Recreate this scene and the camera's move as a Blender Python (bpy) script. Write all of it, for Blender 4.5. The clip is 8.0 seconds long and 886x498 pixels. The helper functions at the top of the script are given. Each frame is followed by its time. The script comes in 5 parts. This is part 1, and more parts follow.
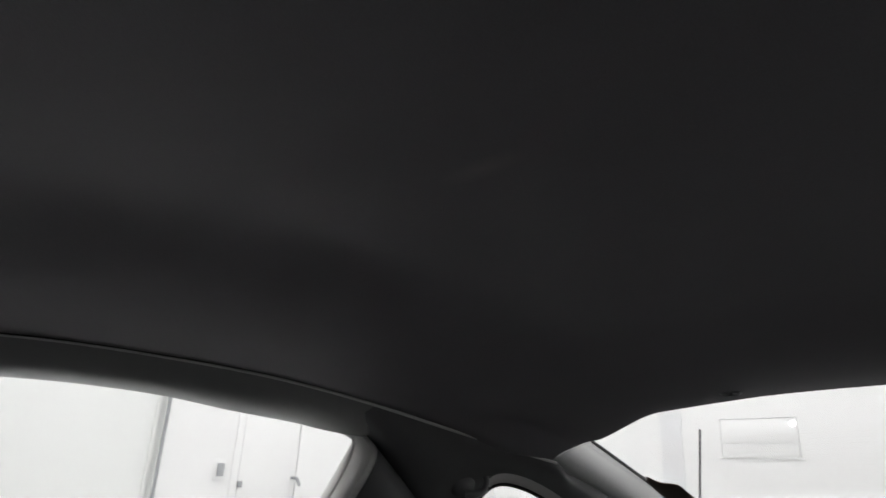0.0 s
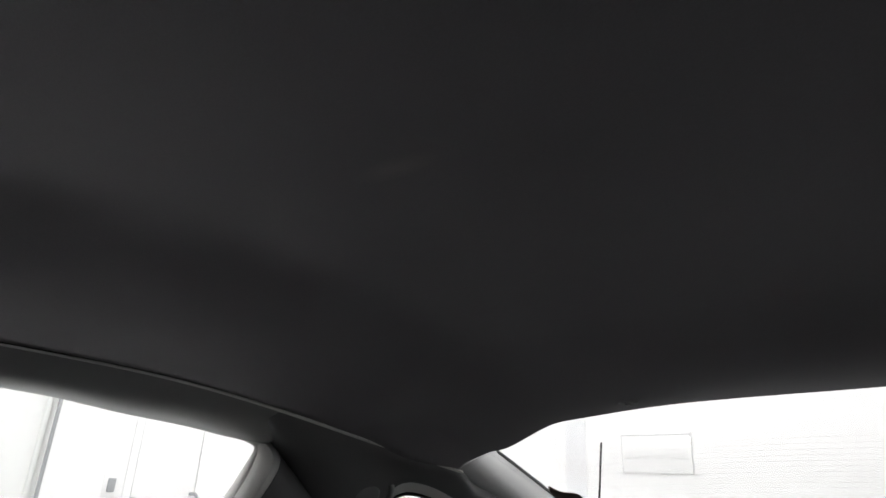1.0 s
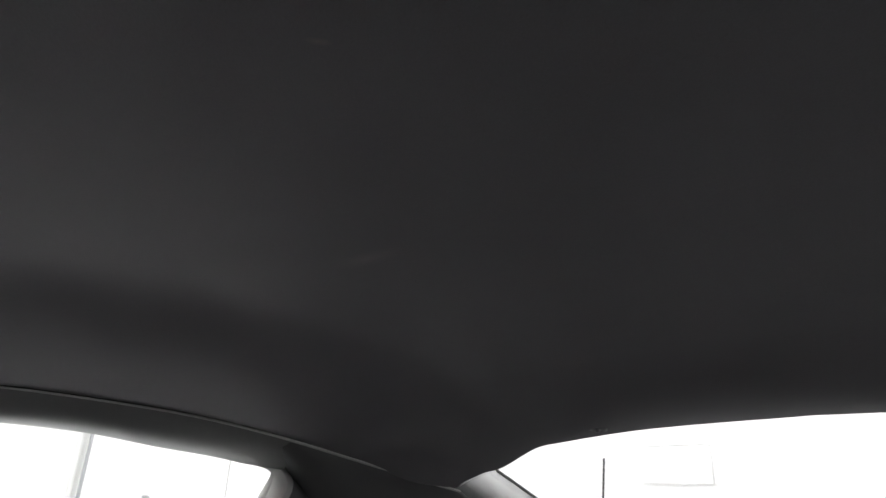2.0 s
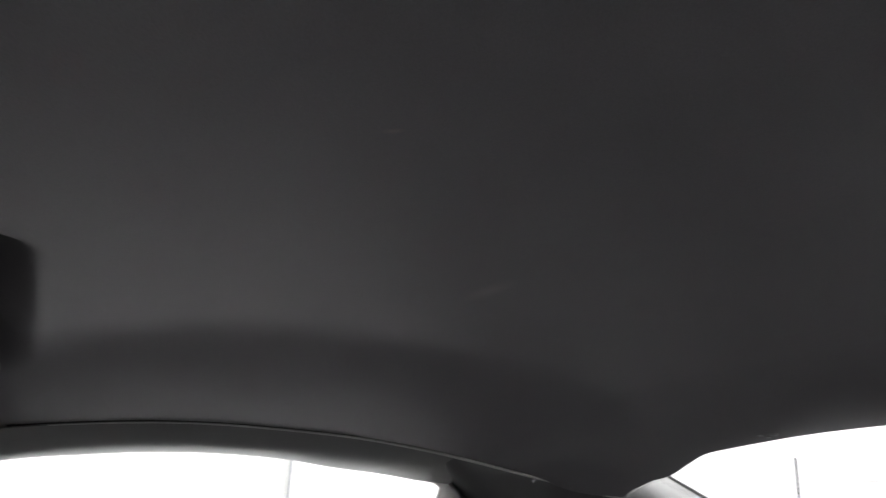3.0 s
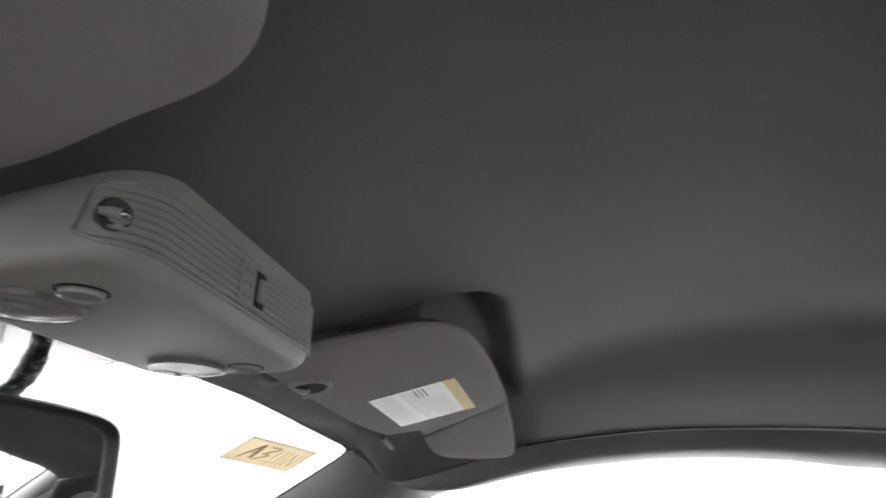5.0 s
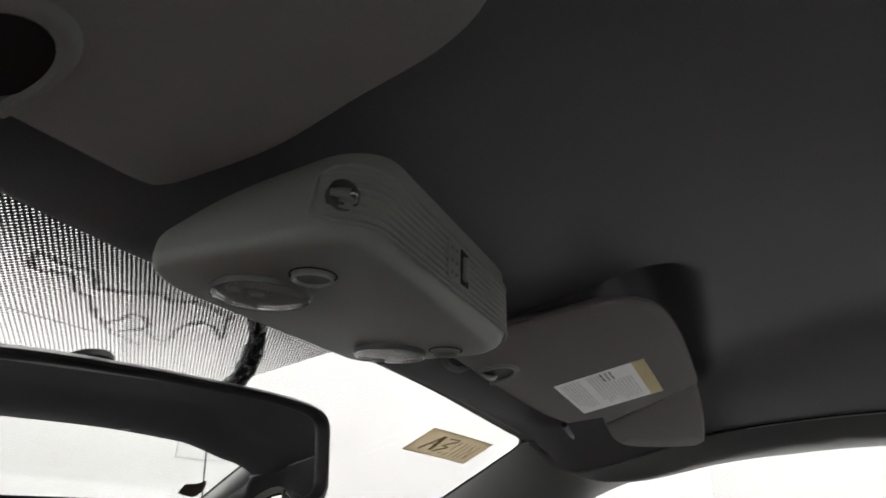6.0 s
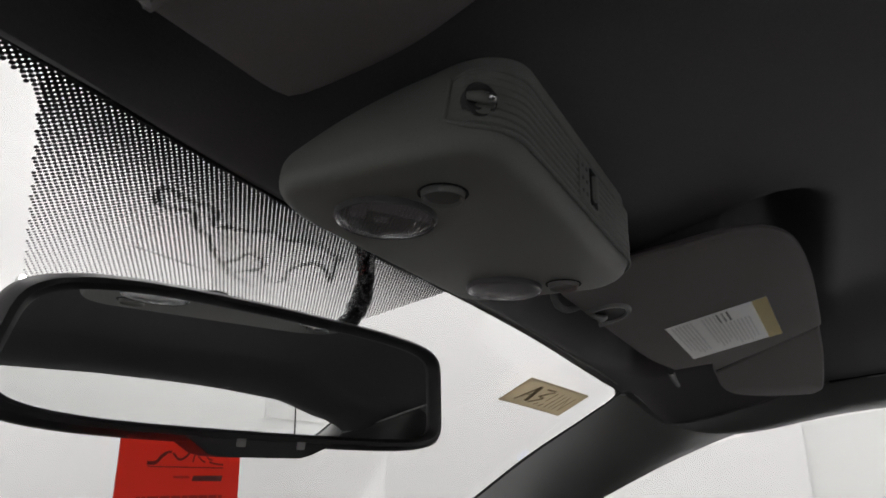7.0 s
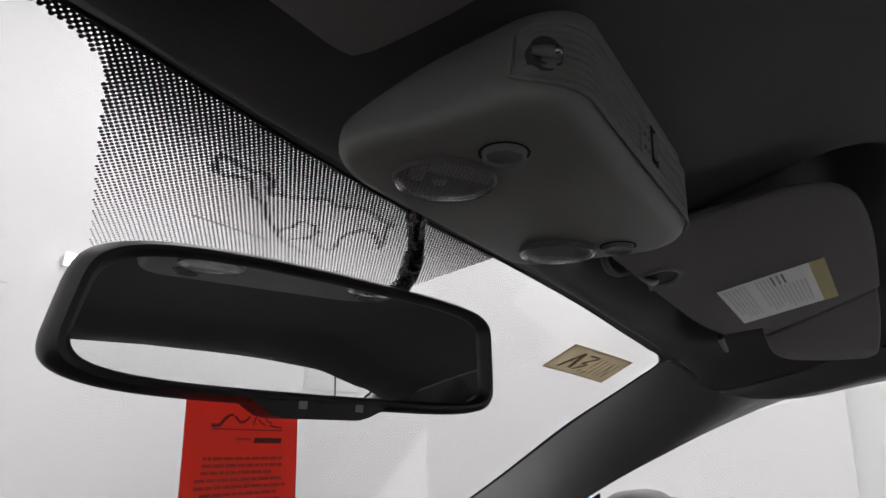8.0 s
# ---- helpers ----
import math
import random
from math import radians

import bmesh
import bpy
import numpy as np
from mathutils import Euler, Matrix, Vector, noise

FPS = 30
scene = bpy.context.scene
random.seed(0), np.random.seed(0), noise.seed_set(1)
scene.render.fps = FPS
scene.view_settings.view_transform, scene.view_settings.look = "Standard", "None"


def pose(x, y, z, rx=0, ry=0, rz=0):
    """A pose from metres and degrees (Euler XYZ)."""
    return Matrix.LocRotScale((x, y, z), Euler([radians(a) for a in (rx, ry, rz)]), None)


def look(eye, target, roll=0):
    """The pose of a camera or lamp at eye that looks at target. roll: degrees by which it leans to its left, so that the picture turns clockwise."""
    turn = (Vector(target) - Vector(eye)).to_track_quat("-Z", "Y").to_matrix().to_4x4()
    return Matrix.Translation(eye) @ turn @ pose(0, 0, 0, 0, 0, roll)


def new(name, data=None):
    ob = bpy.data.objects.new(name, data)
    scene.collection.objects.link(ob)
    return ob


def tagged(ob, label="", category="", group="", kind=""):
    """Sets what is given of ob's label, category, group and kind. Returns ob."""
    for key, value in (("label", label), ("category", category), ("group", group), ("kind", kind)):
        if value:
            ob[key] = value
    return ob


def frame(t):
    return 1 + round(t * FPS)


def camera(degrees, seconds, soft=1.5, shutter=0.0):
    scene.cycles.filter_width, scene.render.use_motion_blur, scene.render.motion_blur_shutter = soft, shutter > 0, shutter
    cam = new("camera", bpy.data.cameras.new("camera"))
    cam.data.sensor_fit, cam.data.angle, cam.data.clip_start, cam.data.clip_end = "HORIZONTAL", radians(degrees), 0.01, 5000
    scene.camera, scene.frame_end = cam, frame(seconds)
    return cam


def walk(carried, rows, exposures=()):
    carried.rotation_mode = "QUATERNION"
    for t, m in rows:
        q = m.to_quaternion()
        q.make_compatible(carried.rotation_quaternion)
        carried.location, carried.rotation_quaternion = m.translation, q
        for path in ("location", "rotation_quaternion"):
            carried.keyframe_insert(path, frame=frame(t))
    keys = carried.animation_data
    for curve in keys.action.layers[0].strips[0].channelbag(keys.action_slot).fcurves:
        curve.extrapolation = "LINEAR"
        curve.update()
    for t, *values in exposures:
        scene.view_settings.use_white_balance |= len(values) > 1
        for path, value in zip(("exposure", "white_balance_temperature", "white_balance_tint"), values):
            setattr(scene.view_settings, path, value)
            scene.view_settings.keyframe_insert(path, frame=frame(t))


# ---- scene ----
cam = camera(70.0, 8.0, soft=1.5, shutter=0.35)
PATH = [
    (0.0, (-0.07796, -0.28361, 1.14826), (1.3511, -1.5085, 1.8246), 3.01),
    (0.5, (-0.06341, -0.29075, 1.13314), (1.2330, -1.6451, 1.8295), 2.94),
    (1.0, (-0.08106, -0.28793, 1.13858), (1.1564, -1.6782, 1.8705), 2.80),
    (1.2, (-0.09603, -0.27699, 1.14384), (1.1335, -1.6687, 1.8865), 2.75),
    (2.3, (-0.20393, -0.23213, 1.15194), (1.1483, -1.4927, 1.9151), 1.82),
    (2.5, (-0.20580, -0.24220, 1.15697), (1.2165, -1.4260, 1.9159), 1.80),
    (3.0, (-0.22802, -0.24026, 1.16281), (1.3660, -1.1892, 1.9103), 1.42),
    (3.5, (-0.25119, -0.25551, 1.16112), (1.4959, -0.8637, 1.9213), 0.74),
    (4.0, (-0.26347, -0.26637, 1.16127), (1.5646, -0.5539, 1.9199), 0.90),
    (4.5, (-0.25538, -0.25925, 1.15584), (1.5917, -0.2470, 1.9228), 0.75),
    (5.0, (-0.25668, -0.24897, 1.14762), (1.5586, 0.0879, 1.9166), 0.82),
    (5.2, (-0.26512, -0.24177, 1.14995), (1.5331, 0.1944, 1.9089), 0.66),
    (6.3, (-0.24989, -0.20595, 1.13333), (1.4131, 0.6112, 1.8861), 1.53),
    (6.5, (-0.24855, -0.19803, 1.13129), (1.4021, 0.6598, 1.8658), 1.64),
    (7.0, (-0.24741, -0.18652, 1.12524), (1.3866, 0.7612, 1.7822), 1.72),
    (7.5, (-0.24851, -0.18197, 1.12136), (1.3734, 0.8247, 1.7181), 1.67),
    (8.0, (-0.25145, -0.17603, 1.12125), (1.3558, 0.8686, 1.6917), 1.67),
]
EXPOSURES = [(0.0, -0.38, 6450, 11), (0.5, -0.20, 6450, 11), (1.0, -0.07, 6450, 11), (1.2, 0.03, 6450, 11), (2.3, 0.30, 6450, 11), (2.5, 0.35, 6450, 11), (3.0, 0.62, 6450, 12), (3.5, 1.31, 6450, 12), (4.0, 1.60, 6450, 12), (4.5, 1.49, 6450, 12), (5.0, 1.28, 6450, 12), (5.2, 1.10, 6480, 11), (6.3, -0.33, 6640, 11), (6.5, -0.42, 6640, 11), (7.0, -0.62, 6560, 13), (8.0, -0.70, 6450, 15)]
MIRROR_TILT = -0.012
walk(cam, [(t, look(eye, target, roll)) for t, eye, target, roll in PATH], EXPOSURES)

# ---- world and lamps ----
world = bpy.data.worlds.new("world")
scene.world = world
world.use_nodes = True
world.node_tree.nodes["Background"].inputs[0].default_value = (0.8, 0.85, 0.9, 1)
world.node_tree.nodes["Background"].inputs[1].default_value = 0.3

LAMP_WATTS = 51.0


# ---- materials ----
def mat(name, color, rough=0.6, metal=0.0, spec=0.5, vary=0.15, grain=400.0, bump=0.15, blot=6.0, depth=0.0006):
    """A surface with blotches, fine grain and relief."""
    m = bpy.data.materials.new(name)
    m.use_nodes = True
    nt = m.node_tree
    b = nt.nodes["Principled BSDF"]
    b.inputs["Roughness"].default_value = rough
    b.inputs["Metallic"].default_value = metal
    b.inputs["Specular IOR Level"].default_value = spec
    tc = nt.nodes.new("ShaderNodeTexCoord")
    n1 = nt.nodes.new("ShaderNodeTexNoise")
    n1.inputs["Scale"].default_value = blot
    n1.inputs["Detail"].default_value = 5
    n2 = nt.nodes.new("ShaderNodeTexNoise")
    n2.inputs["Scale"].default_value = grain
    n2.inputs["Detail"].default_value = 3
    for n in (n1, n2):
        nt.links.new(tc.outputs["Object"], n.inputs["Vector"])
    mid = nt.nodes.new("ShaderNodeMix")
    mid.data_type = "FLOAT"
    mid.inputs["Factor"].default_value = 0.45
    nt.links.new(n1.outputs["Fac"], mid.inputs[2])
    nt.links.new(n2.outputs["Fac"], mid.inputs[3])
    ramp = nt.nodes.new("ShaderNodeValToRGB")
    ramp.color_ramp.elements[0].position, ramp.color_ramp.elements[1].position = 0.3, 0.7
    ramp.color_ramp.elements[0].color = (*[c * (1 - vary) for c in color], 1)
    ramp.color_ramp.elements[1].color = (*[min(1, c * (1 + vary)) for c in color], 1)
    nt.links.new(mid.outputs[0], ramp.inputs[0])
    nt.links.new(ramp.outputs[0], b.inputs["Base Color"])
    if bump:
        bp = nt.nodes.new("ShaderNodeBump")
        bp.inputs["Strength"].default_value = bump
        bp.inputs["Distance"].default_value = depth
        nt.links.new(n2.outputs["Fac"], bp.inputs["Height"])
        nt.links.new(bp.outputs[0], b.inputs["Normal"])
    return m


def mark(m, place, turn, size, amount, color):
    """A soft stain of its own shape on a material, at a place in the object's metres."""
    nt = m.node_tree
    b = nt.nodes["Principled BSDF"]
    link = b.inputs["Base Color"].links[0]
    tc = nt.nodes.new("ShaderNodeTexCoord")
    mp = nt.nodes.new("ShaderNodeMapping")
    mp.vector_type = "TEXTURE"
    mp.inputs["Location"].default_value = place
    mp.inputs["Rotation"].default_value = (0, 0, radians(turn))
    mp.inputs["Scale"].default_value = size
    gr = nt.nodes.new("ShaderNodeTexGradient")
    gr.gradient_type = "SPHERICAL"
    ml = nt.nodes.new("ShaderNodeMath")
    ml.operation = "MULTIPLY"
    ml.inputs[1].default_value = amount
    mx = nt.nodes.new("ShaderNodeMix")
    mx.data_type = "RGBA"
    mx.inputs[7].default_value = (*color, 1)
    nt.links.new(tc.outputs["Object"], mp.inputs[0])
    nt.links.new(mp.outputs[0], gr.inputs[0])
    nt.links.new(gr.outputs[1], ml.inputs[0])
    nt.links.new(ml.outputs[0], mx.inputs[0])
    nt.links.new(link.from_socket, mx.inputs[6])
    nt.links.new(mx.outputs[2], b.inputs["Base Color"])


def pane_material(name, tint, gloss=1.0):
    m = bpy.data.materials.new(name)
    m.use_nodes = True
    nt = m.node_tree
    nt.nodes.remove(nt.nodes["Principled BSDF"])
    tr = nt.nodes.new("ShaderNodeBsdfTransparent")
    tr.inputs[0].default_value = (*tint, 1)
    gl = nt.nodes.new("ShaderNodeBsdfGlossy")
    gl.inputs["Roughness"].default_value = 0.02
    gl.inputs[0].default_value = (gloss, gloss, gloss, 1)
    lw = nt.nodes.new("ShaderNodeLayerWeight")
    pw = nt.nodes.new("ShaderNodeMath")
    pw.operation = "POWER"
    pw.inputs[1].default_value = 5.0
    fr = nt.nodes.new("ShaderNodeMath")
    fr.operation = "MULTIPLY_ADD"
    fr.inputs[1].default_value, fr.inputs[2].default_value = 0.30, 0.018
    nt.links.new(lw.outputs["Facing"], pw.inputs[0])
    nt.links.new(pw.outputs[0], fr.inputs[0])
    mx = nt.nodes.new("ShaderNodeMixShader")
    nt.links.new(fr.outputs[0], mx.inputs[0])
    nt.links.new(tr.outputs[0], mx.inputs[1])
    nt.links.new(gl.outputs[0], mx.inputs[2])
    nt.links.new(mx.outputs[0], nt.nodes["Material Output"].inputs[0])
    return m


def lens_material(name):
    """Clear plastic with a fine moulded lattice."""
    m = bpy.data.materials.new(name)
    m.use_nodes = True
    nt = m.node_tree
    nt.nodes.remove(nt.nodes["Principled BSDF"])
    tc = nt.nodes.new("ShaderNodeTexCoord")
    mp = nt.nodes.new("ShaderNodeMapping")
    mp.inputs["Rotation"].default_value = (0, 0, radians(45))
    nt.links.new(tc.outputs["Object"], mp.inputs[0])
    vo = nt.nodes.new("ShaderNodeTexVoronoi")
    vo.voronoi_dimensions = "2D"
    vo.feature = "DISTANCE_TO_EDGE"
    vo.inputs["Scale"].default_value = 620
    vo.inputs["Randomness"].default_value = 0.08
    nt.links.new(mp.outputs[0], vo.inputs["Vector"])
    ln = nt.nodes.new("ShaderNodeMapRange")
    ln.inputs["From Max"].default_value = 0.30
    ln.inputs["To Min"].default_value, ln.inputs["To Max"].default_value = 0.45, 0.06
    nt.links.new(vo.outputs["Distance"], ln.inputs["Value"])
    bp = nt.nodes.new("ShaderNodeBump")
    bp.inputs["Strength"].default_value = 0.15
    bp.inputs["Distance"].default_value = 0.0005
    nt.links.new(vo.outputs["Distance"], bp.inputs["Height"])
    tr = nt.nodes.new("ShaderNodeBsdfTransparent")
    tr.inputs[0].default_value = (0.97, 0.97, 0.97, 1)
    gl = nt.nodes.new("ShaderNodeBsdfGlossy")
    gl.inputs["Roughness"].default_value = 0.12
    nt.links.new(bp.outputs[0], gl.inputs["Normal"])
    df = nt.nodes.new("ShaderNodeBsdfDiffuse")
    df.inputs[0].default_value = (0.85, 0.85, 0.86, 1)
    a = nt.nodes.new("ShaderNodeMixShader")
    nt.links.new(ln.outputs[0], a.inputs[0])
    b = nt.nodes.new("ShaderNodeMixShader")
    lw = nt.nodes.new("ShaderNodeLayerWeight")
    pw = nt.nodes.new("ShaderNodeMath")
    pw.operation = "POWER"
    pw.inputs[1].default_value = 3.0
    fr = nt.nodes.new("ShaderNodeMath")
    fr.operation = "MULTIPLY_ADD"
    fr.inputs[1].default_value, fr.inputs[2].default_value = 0.80, 0.02
    nt.links.new(lw.outputs["Facing"], pw.inputs[0])
    nt.links.new(pw.outputs[0], fr.inputs[0])
    nt.links.new(fr.outputs[0], b.inputs[0])
    nt.links.new(tr.outputs[0], a.inputs[1])
    nt.links.new(df.outputs[0], a.inputs[2])
    nt.links.new(a.outputs[0], b.inputs[1])
    nt.links.new(gl.outputs[0], b.inputs[2])
    nt.links.new(b.outputs[0], nt.nodes["Material Output"].inputs[0])
    return m


def glow_material(name, color, strength):
    m = bpy.data.materials.new(name)
    m.use_nodes = True
    b = m.node_tree.nodes["Principled BSDF"]
    b.inputs["Base Color"].default_value = (0.8, 0.8, 0.8, 1)
    b.inputs["Emission Color"].default_value = (*color, 1)
    b.inputs["Emission Strength"].default_value = strength
    return m


FABRIC = mat("headliner_fabric", (0.148, 0.142, 0.151), rough=0.60, spec=0.15, vary=0.10, grain=900, bump=0.35, blot=5, depth=0.0005)
PLASTIC = mat("charcoal_plastic", (0.165, 0.166, 0.168), rough=0.36, spec=0.6, vary=0.08, grain=1400, bump=0.25, blot=9, depth=0.0002)
CONSOLE = mat("console_plastic", (0.335, 0.349, 0.327), rough=0.46, spec=0.4, vary=0.08, grain=1600, bump=0.25, blot=14, depth=0.0002)
BUTTON = mat("button_plastic", (0.27, 0.275, 0.265), rough=0.28, spec=0.6, vary=0.06, grain=1400, bump=0.08, blot=30, depth=0.0001)
GREY_TRIM = mat("grey_pillar_plastic", (0.27, 0.272, 0.272), rough=0.45, spec=0.4, vary=0.07, grain=1400, bump=0.25, blot=9, depth=0.0002)
PALE_TRIM = mat("pale_grey_plastic", (0.48, 0.475, 0.465), rough=0.45, spec=0.4, vary=0.07, grain=1400, bump=0.2, blot=9, depth=0.0002)
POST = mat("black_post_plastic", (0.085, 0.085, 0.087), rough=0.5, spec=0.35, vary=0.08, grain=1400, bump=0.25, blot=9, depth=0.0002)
BLACK = mat("black_rubber", (0.012, 0.012, 0.013), rough=0.55, spec=0.35, vary=0.15, grain=800, bump=0.15, blot=20, depth=0.0003)
GLOSS_BLACK = mat("black_gloss_plastic", (0.012, 0.012, 0.013), rough=0.22, spec=0.5, vary=0.1, grain=600, bump=0.03, blot=20)
WRAP = mat("shiny_black_wrap", (0.02, 0.02, 0.022), rough=0.14, spec=0.8, vary=0.2, grain=160, bump=1.0, blot=60, depth=0.004)
VISOR = mat("visor_cloth", (0.335, 0.317, 0.313), rough=0.9, spec=0.2, vary=0.07, grain=1200, bump=0.3, blot=10, depth=0.0004)
PAPER = mat("white_label_paper", (0.92, 0.92, 0.90), rough=0.35, vary=0.04, grain=300, bump=0.0, blot=12)
YELLOW = mat("yellow_label_band", (0.90, 0.74, 0.32), rough=0.6, vary=0.05, grain=300, bump=0.0, blot=12)
INK = mat("grey_print", (0.74, 0.74, 0.73), rough=0.5, vary=0.1, grain=500, bump=0.0, blot=40)
MID_INK = mat("dark_grey_print", (0.26, 0.26, 0.26), rough=0.7, vary=0.1, grain=500, bump=0.0, blot=40)
RED = mat("red_card", (0.80, 0.110, 0.080), rough=0.5, vary=0.06, grain=500, bump=0.02, blot=15)
# thin card lets some light through
_thin = RED.node_tree.nodes.new("ShaderNodeBsdfTranslucent")
_thin.inputs[0].default_value = (0.98, 0.20, 0.145, 1)
_mix = RED.node_tree.nodes.new("ShaderNodeMixShader")
_mix.inputs[0].default_value = 0.72
RED.node_tree.links.new(RED.node_tree.nodes["Principled BSDF"].outputs[0], _mix.inputs[1])
RED.node_tree.links.new(_thin.outputs[0], _mix.inputs[2])
RED.node_tree.links.new(_mix.outputs[0], RED.node_tree.nodes["Material Output"].inputs[0])
RED_INK = mat("dark_red_print", (0.60, 0.070, 0.048), rough=0.6, vary=0.1, grain=500, bump=0.0, blot=40)
TAN = mat("tan_sticker_paper", (0.58, 0.51, 0.37), rough=0.7, vary=0.08, grain=300, bump=0.02, blot=25)
TAN_EDGE = mat("pale_sticker_border", (0.60, 0.53, 0.40), rough=0.7, vary=0.08, grain=300, bump=0.0, blot=25)
BROWN_INK = mat("dark_brown_print", (0.31, 0.25, 0.175), rough=0.7, vary=0.1, grain=300, bump=0.0, blot=25)
CARD_INK = mat("dark_card_print", (0.15, 0.035, 0.030), rough=0.6, vary=0.1, grain=500, bump=0.0, blot=40)
CHROME = mat("chrome", (0.75, 0.75, 0.76), rough=0.12, metal=1.0, vary=0.03, grain=300, bump=0.02, blot=20)
SATIN = mat("satin_grey_metal", (0.30, 0.30, 0.30), rough=0.35, metal=0.7, vary=0.06, grain=700, bump=0.05, blot=20)
MIRROR_CASE = mat("black_mirror_plastic", (0.032, 0.031, 0.034), rough=0.40, spec=0.45, vary=0.1, grain=1500, bump=0.12, blot=20, depth=0.0002)
MIRROR = mat("mirror_silver", (0.86, 0.88, 0.87), rough=0.0, metal=1.0, vary=0.0, grain=300, bump=0.0, blot=2)
CERAMIC = mat("black_ceramic_print", (0.010, 0.010, 0.011), rough=0.6, vary=0.1, grain=800, bump=0.0, blot=30)
PAINT = mat("white_wall_paint", (0.80, 0.80, 0.80), rough=0.75, spec=0.25, vary=0.02, grain=90, bump=0.03, blot=0.7, depth=0.001)
DOOR_PAINT = mat("white_door_enamel", (0.80, 0.80, 0.80), rough=0.4, vary=0.02, grain=60, bump=0.04, blot=1.2)
SHUTTER = mat("white_shutter_steel", (0.76, 0.77, 0.76), rough=0.45, vary=0.03, grain=60, bump=0.05, blot=1.5)
GREY_METAL = mat("grey_painted_steel", (0.32, 0.33, 0.34), rough=0.45, vary=0.06, grain=80, bump=0.08, blot=3)
HEATER = mat("brownish_heater_print", (0.64, 0.62, 0.59), rough=0.5, vary=0.05, grain=300, bump=0.0, blot=30)
PIPE_PAINT = mat("pale_grey_column_paint", (0.70, 0.705, 0.72), rough=0.5, vary=0.04, grain=80, bump=0.05, blot=2)
EPOXY = mat("pale_epoxy_floor", (0.70, 0.70, 0.70), rough=0.35, vary=0.10, grain=50, bump=0.08, blot=1.5, depth=0.001)
CEILING = mat("white_ceiling_paint", (0.82, 0.82, 0.81), rough=0.8, vary=0.02, grain=60, bump=0.1, blot=0.8)
CARPET = mat("dark_grey_carpet", (0.05, 0.05, 0.05), rough=0.95, spec=0.1, vary=0.2, grain=500, bump=0.5, blot=9, depth=0.002)
DOOR_TRIM = mat("black_door_vinyl", (0.03, 0.03, 0.031), rough=0.55, spec=0.3, vary=0.1, grain=900, bump=0.2, blot=9, depth=0.0003)
SEAT_CLOTH = mat("black_seat_cloth", (0.035, 0.034, 0.034), rough=0.9, spec=0.2, vary=0.08, grain=700, bump=0.3, blot=9, depth=0.001)
# assumed car colour, kept pale so unseen bonnet and boot lid bounce light
CAR_PAINT = mat("assumed_pale_car_paint", (0.60, 0.61, 0.62), rough=0.22, spec=0.6, vary=0.03, grain=500, bump=0.0, blot=3)
BROWN = mat("brown_woven_strap", (0.085, 0.060, 0.042), rough=0.8, vary=0.35, grain=700, bump=0.4, blot=120)
for m in (TAN, TAN_EDGE, BROWN_INK):
    tree = m.node_tree
    bs = tree.nodes["Principled BSDF"]
    tl = tree.nodes.new("ShaderNodeBsdfTranslucent")
    mxs = tree.nodes.new("ShaderNodeMixShader")
    mxs.inputs[0].default_value = 0.32
    tree.links.new(bs.inputs["Base Color"].links[0].from_socket, tl.inputs[0])
    tree.links.new(bs.outputs[0], mxs.inputs[1])
    tree.links.new(tl.outputs[0], mxs.inputs[2])
    tree.links.new(mxs.outputs[0], tree.nodes["Material Output"].inputs[0])
BLUE_GLOW = glow_material("blue_indicator", (0.05, 0.30, 1.0), 2.0)
LAMP_GLOW = glow_material("lamp_diffuser", (1.0, 0.99, 0.96), 6.0)
GLASS = pane_material("clear_glass", (0.955, 0.96, 0.957))
LENS = lens_material("clear_lamp_lens")
PALE_PATCH = mat("pale_lamp_patch", (0.92, 0.92, 0.93), rough=0.35, metal=0.0, vary=0.05, grain=300, bump=0.05, blot=60)
BOWL = mat("lamp_dish", (0.13, 0.13, 0.135), rough=0.3, metal=0.0, vary=0.1, grain=300, bump=0.1, blot=60)
mark(FABRIC, (0.166, -0.519, 1.31), 4, (0.036, 0.0115, 0.2), 0.24, (0.34, 0.32, 0.29))
mark(FABRIC, (-0.0145, -0.341, 1.32), 60, (0.006, 0.0025, 0.2), 0.3, (0.36, 0.30, 0.26))


# ---- building helpers ----
def mesh_of(bm, name, smooth=True):
    bmesh.ops.recalc_face_normals(bm, faces=bm.faces)
    me = bpy.data.meshes.new(name)
    bm.to_mesh(me)
    bm.free()
    if smooth:
        for p in me.polygons:
            p.use_smooth = True
        me.set_sharp_from_angle(angle=radians(38))
    return me


def part(name, bm, material, parent=None, label="", smooth=True):
    """One bmesh as one object, under a thing or a part when one is given."""
    ob = new(name, mesh_of(bm, name, smooth))
    ob.data.materials.append(material)
    if parent is not None:
        ob.parent = parent
        ob.matrix_parent_inverse = parent.matrix_basis.inverted()
    if label:
        tagged(ob, label)
    return ob


def thing(name, place, label, category, group="", kind=""):
    ob = new(name)
    ob.empty_display_size = 0.02
    ob.matrix_basis = Matrix.Translation(place)
    return tagged(ob, label, category, group, kind)


def structure(name, bm, material, label, category, smooth=True):
    return tagged(part(name, bm, material, None, "", smooth), label, category, "", "structure")


def loft(rows, closed=False, cap=False, bm=None):
    """A skin over rows of points."""
    bm = bm or bmesh.new()
    grid = [[bm.verts.new(p) for p in r] for r in rows]
    n = len(grid[0])
    for a, b in zip(grid, grid[1:]):
        for i in range(n if closed else n - 1):
            j = (i + 1) % n
            bm.faces.new((a[i], a[j], b[j], b[i]))
    if cap:
        bm.faces.new(grid[0][::-1])
        bm.faces.new(grid[-1])
    return bm


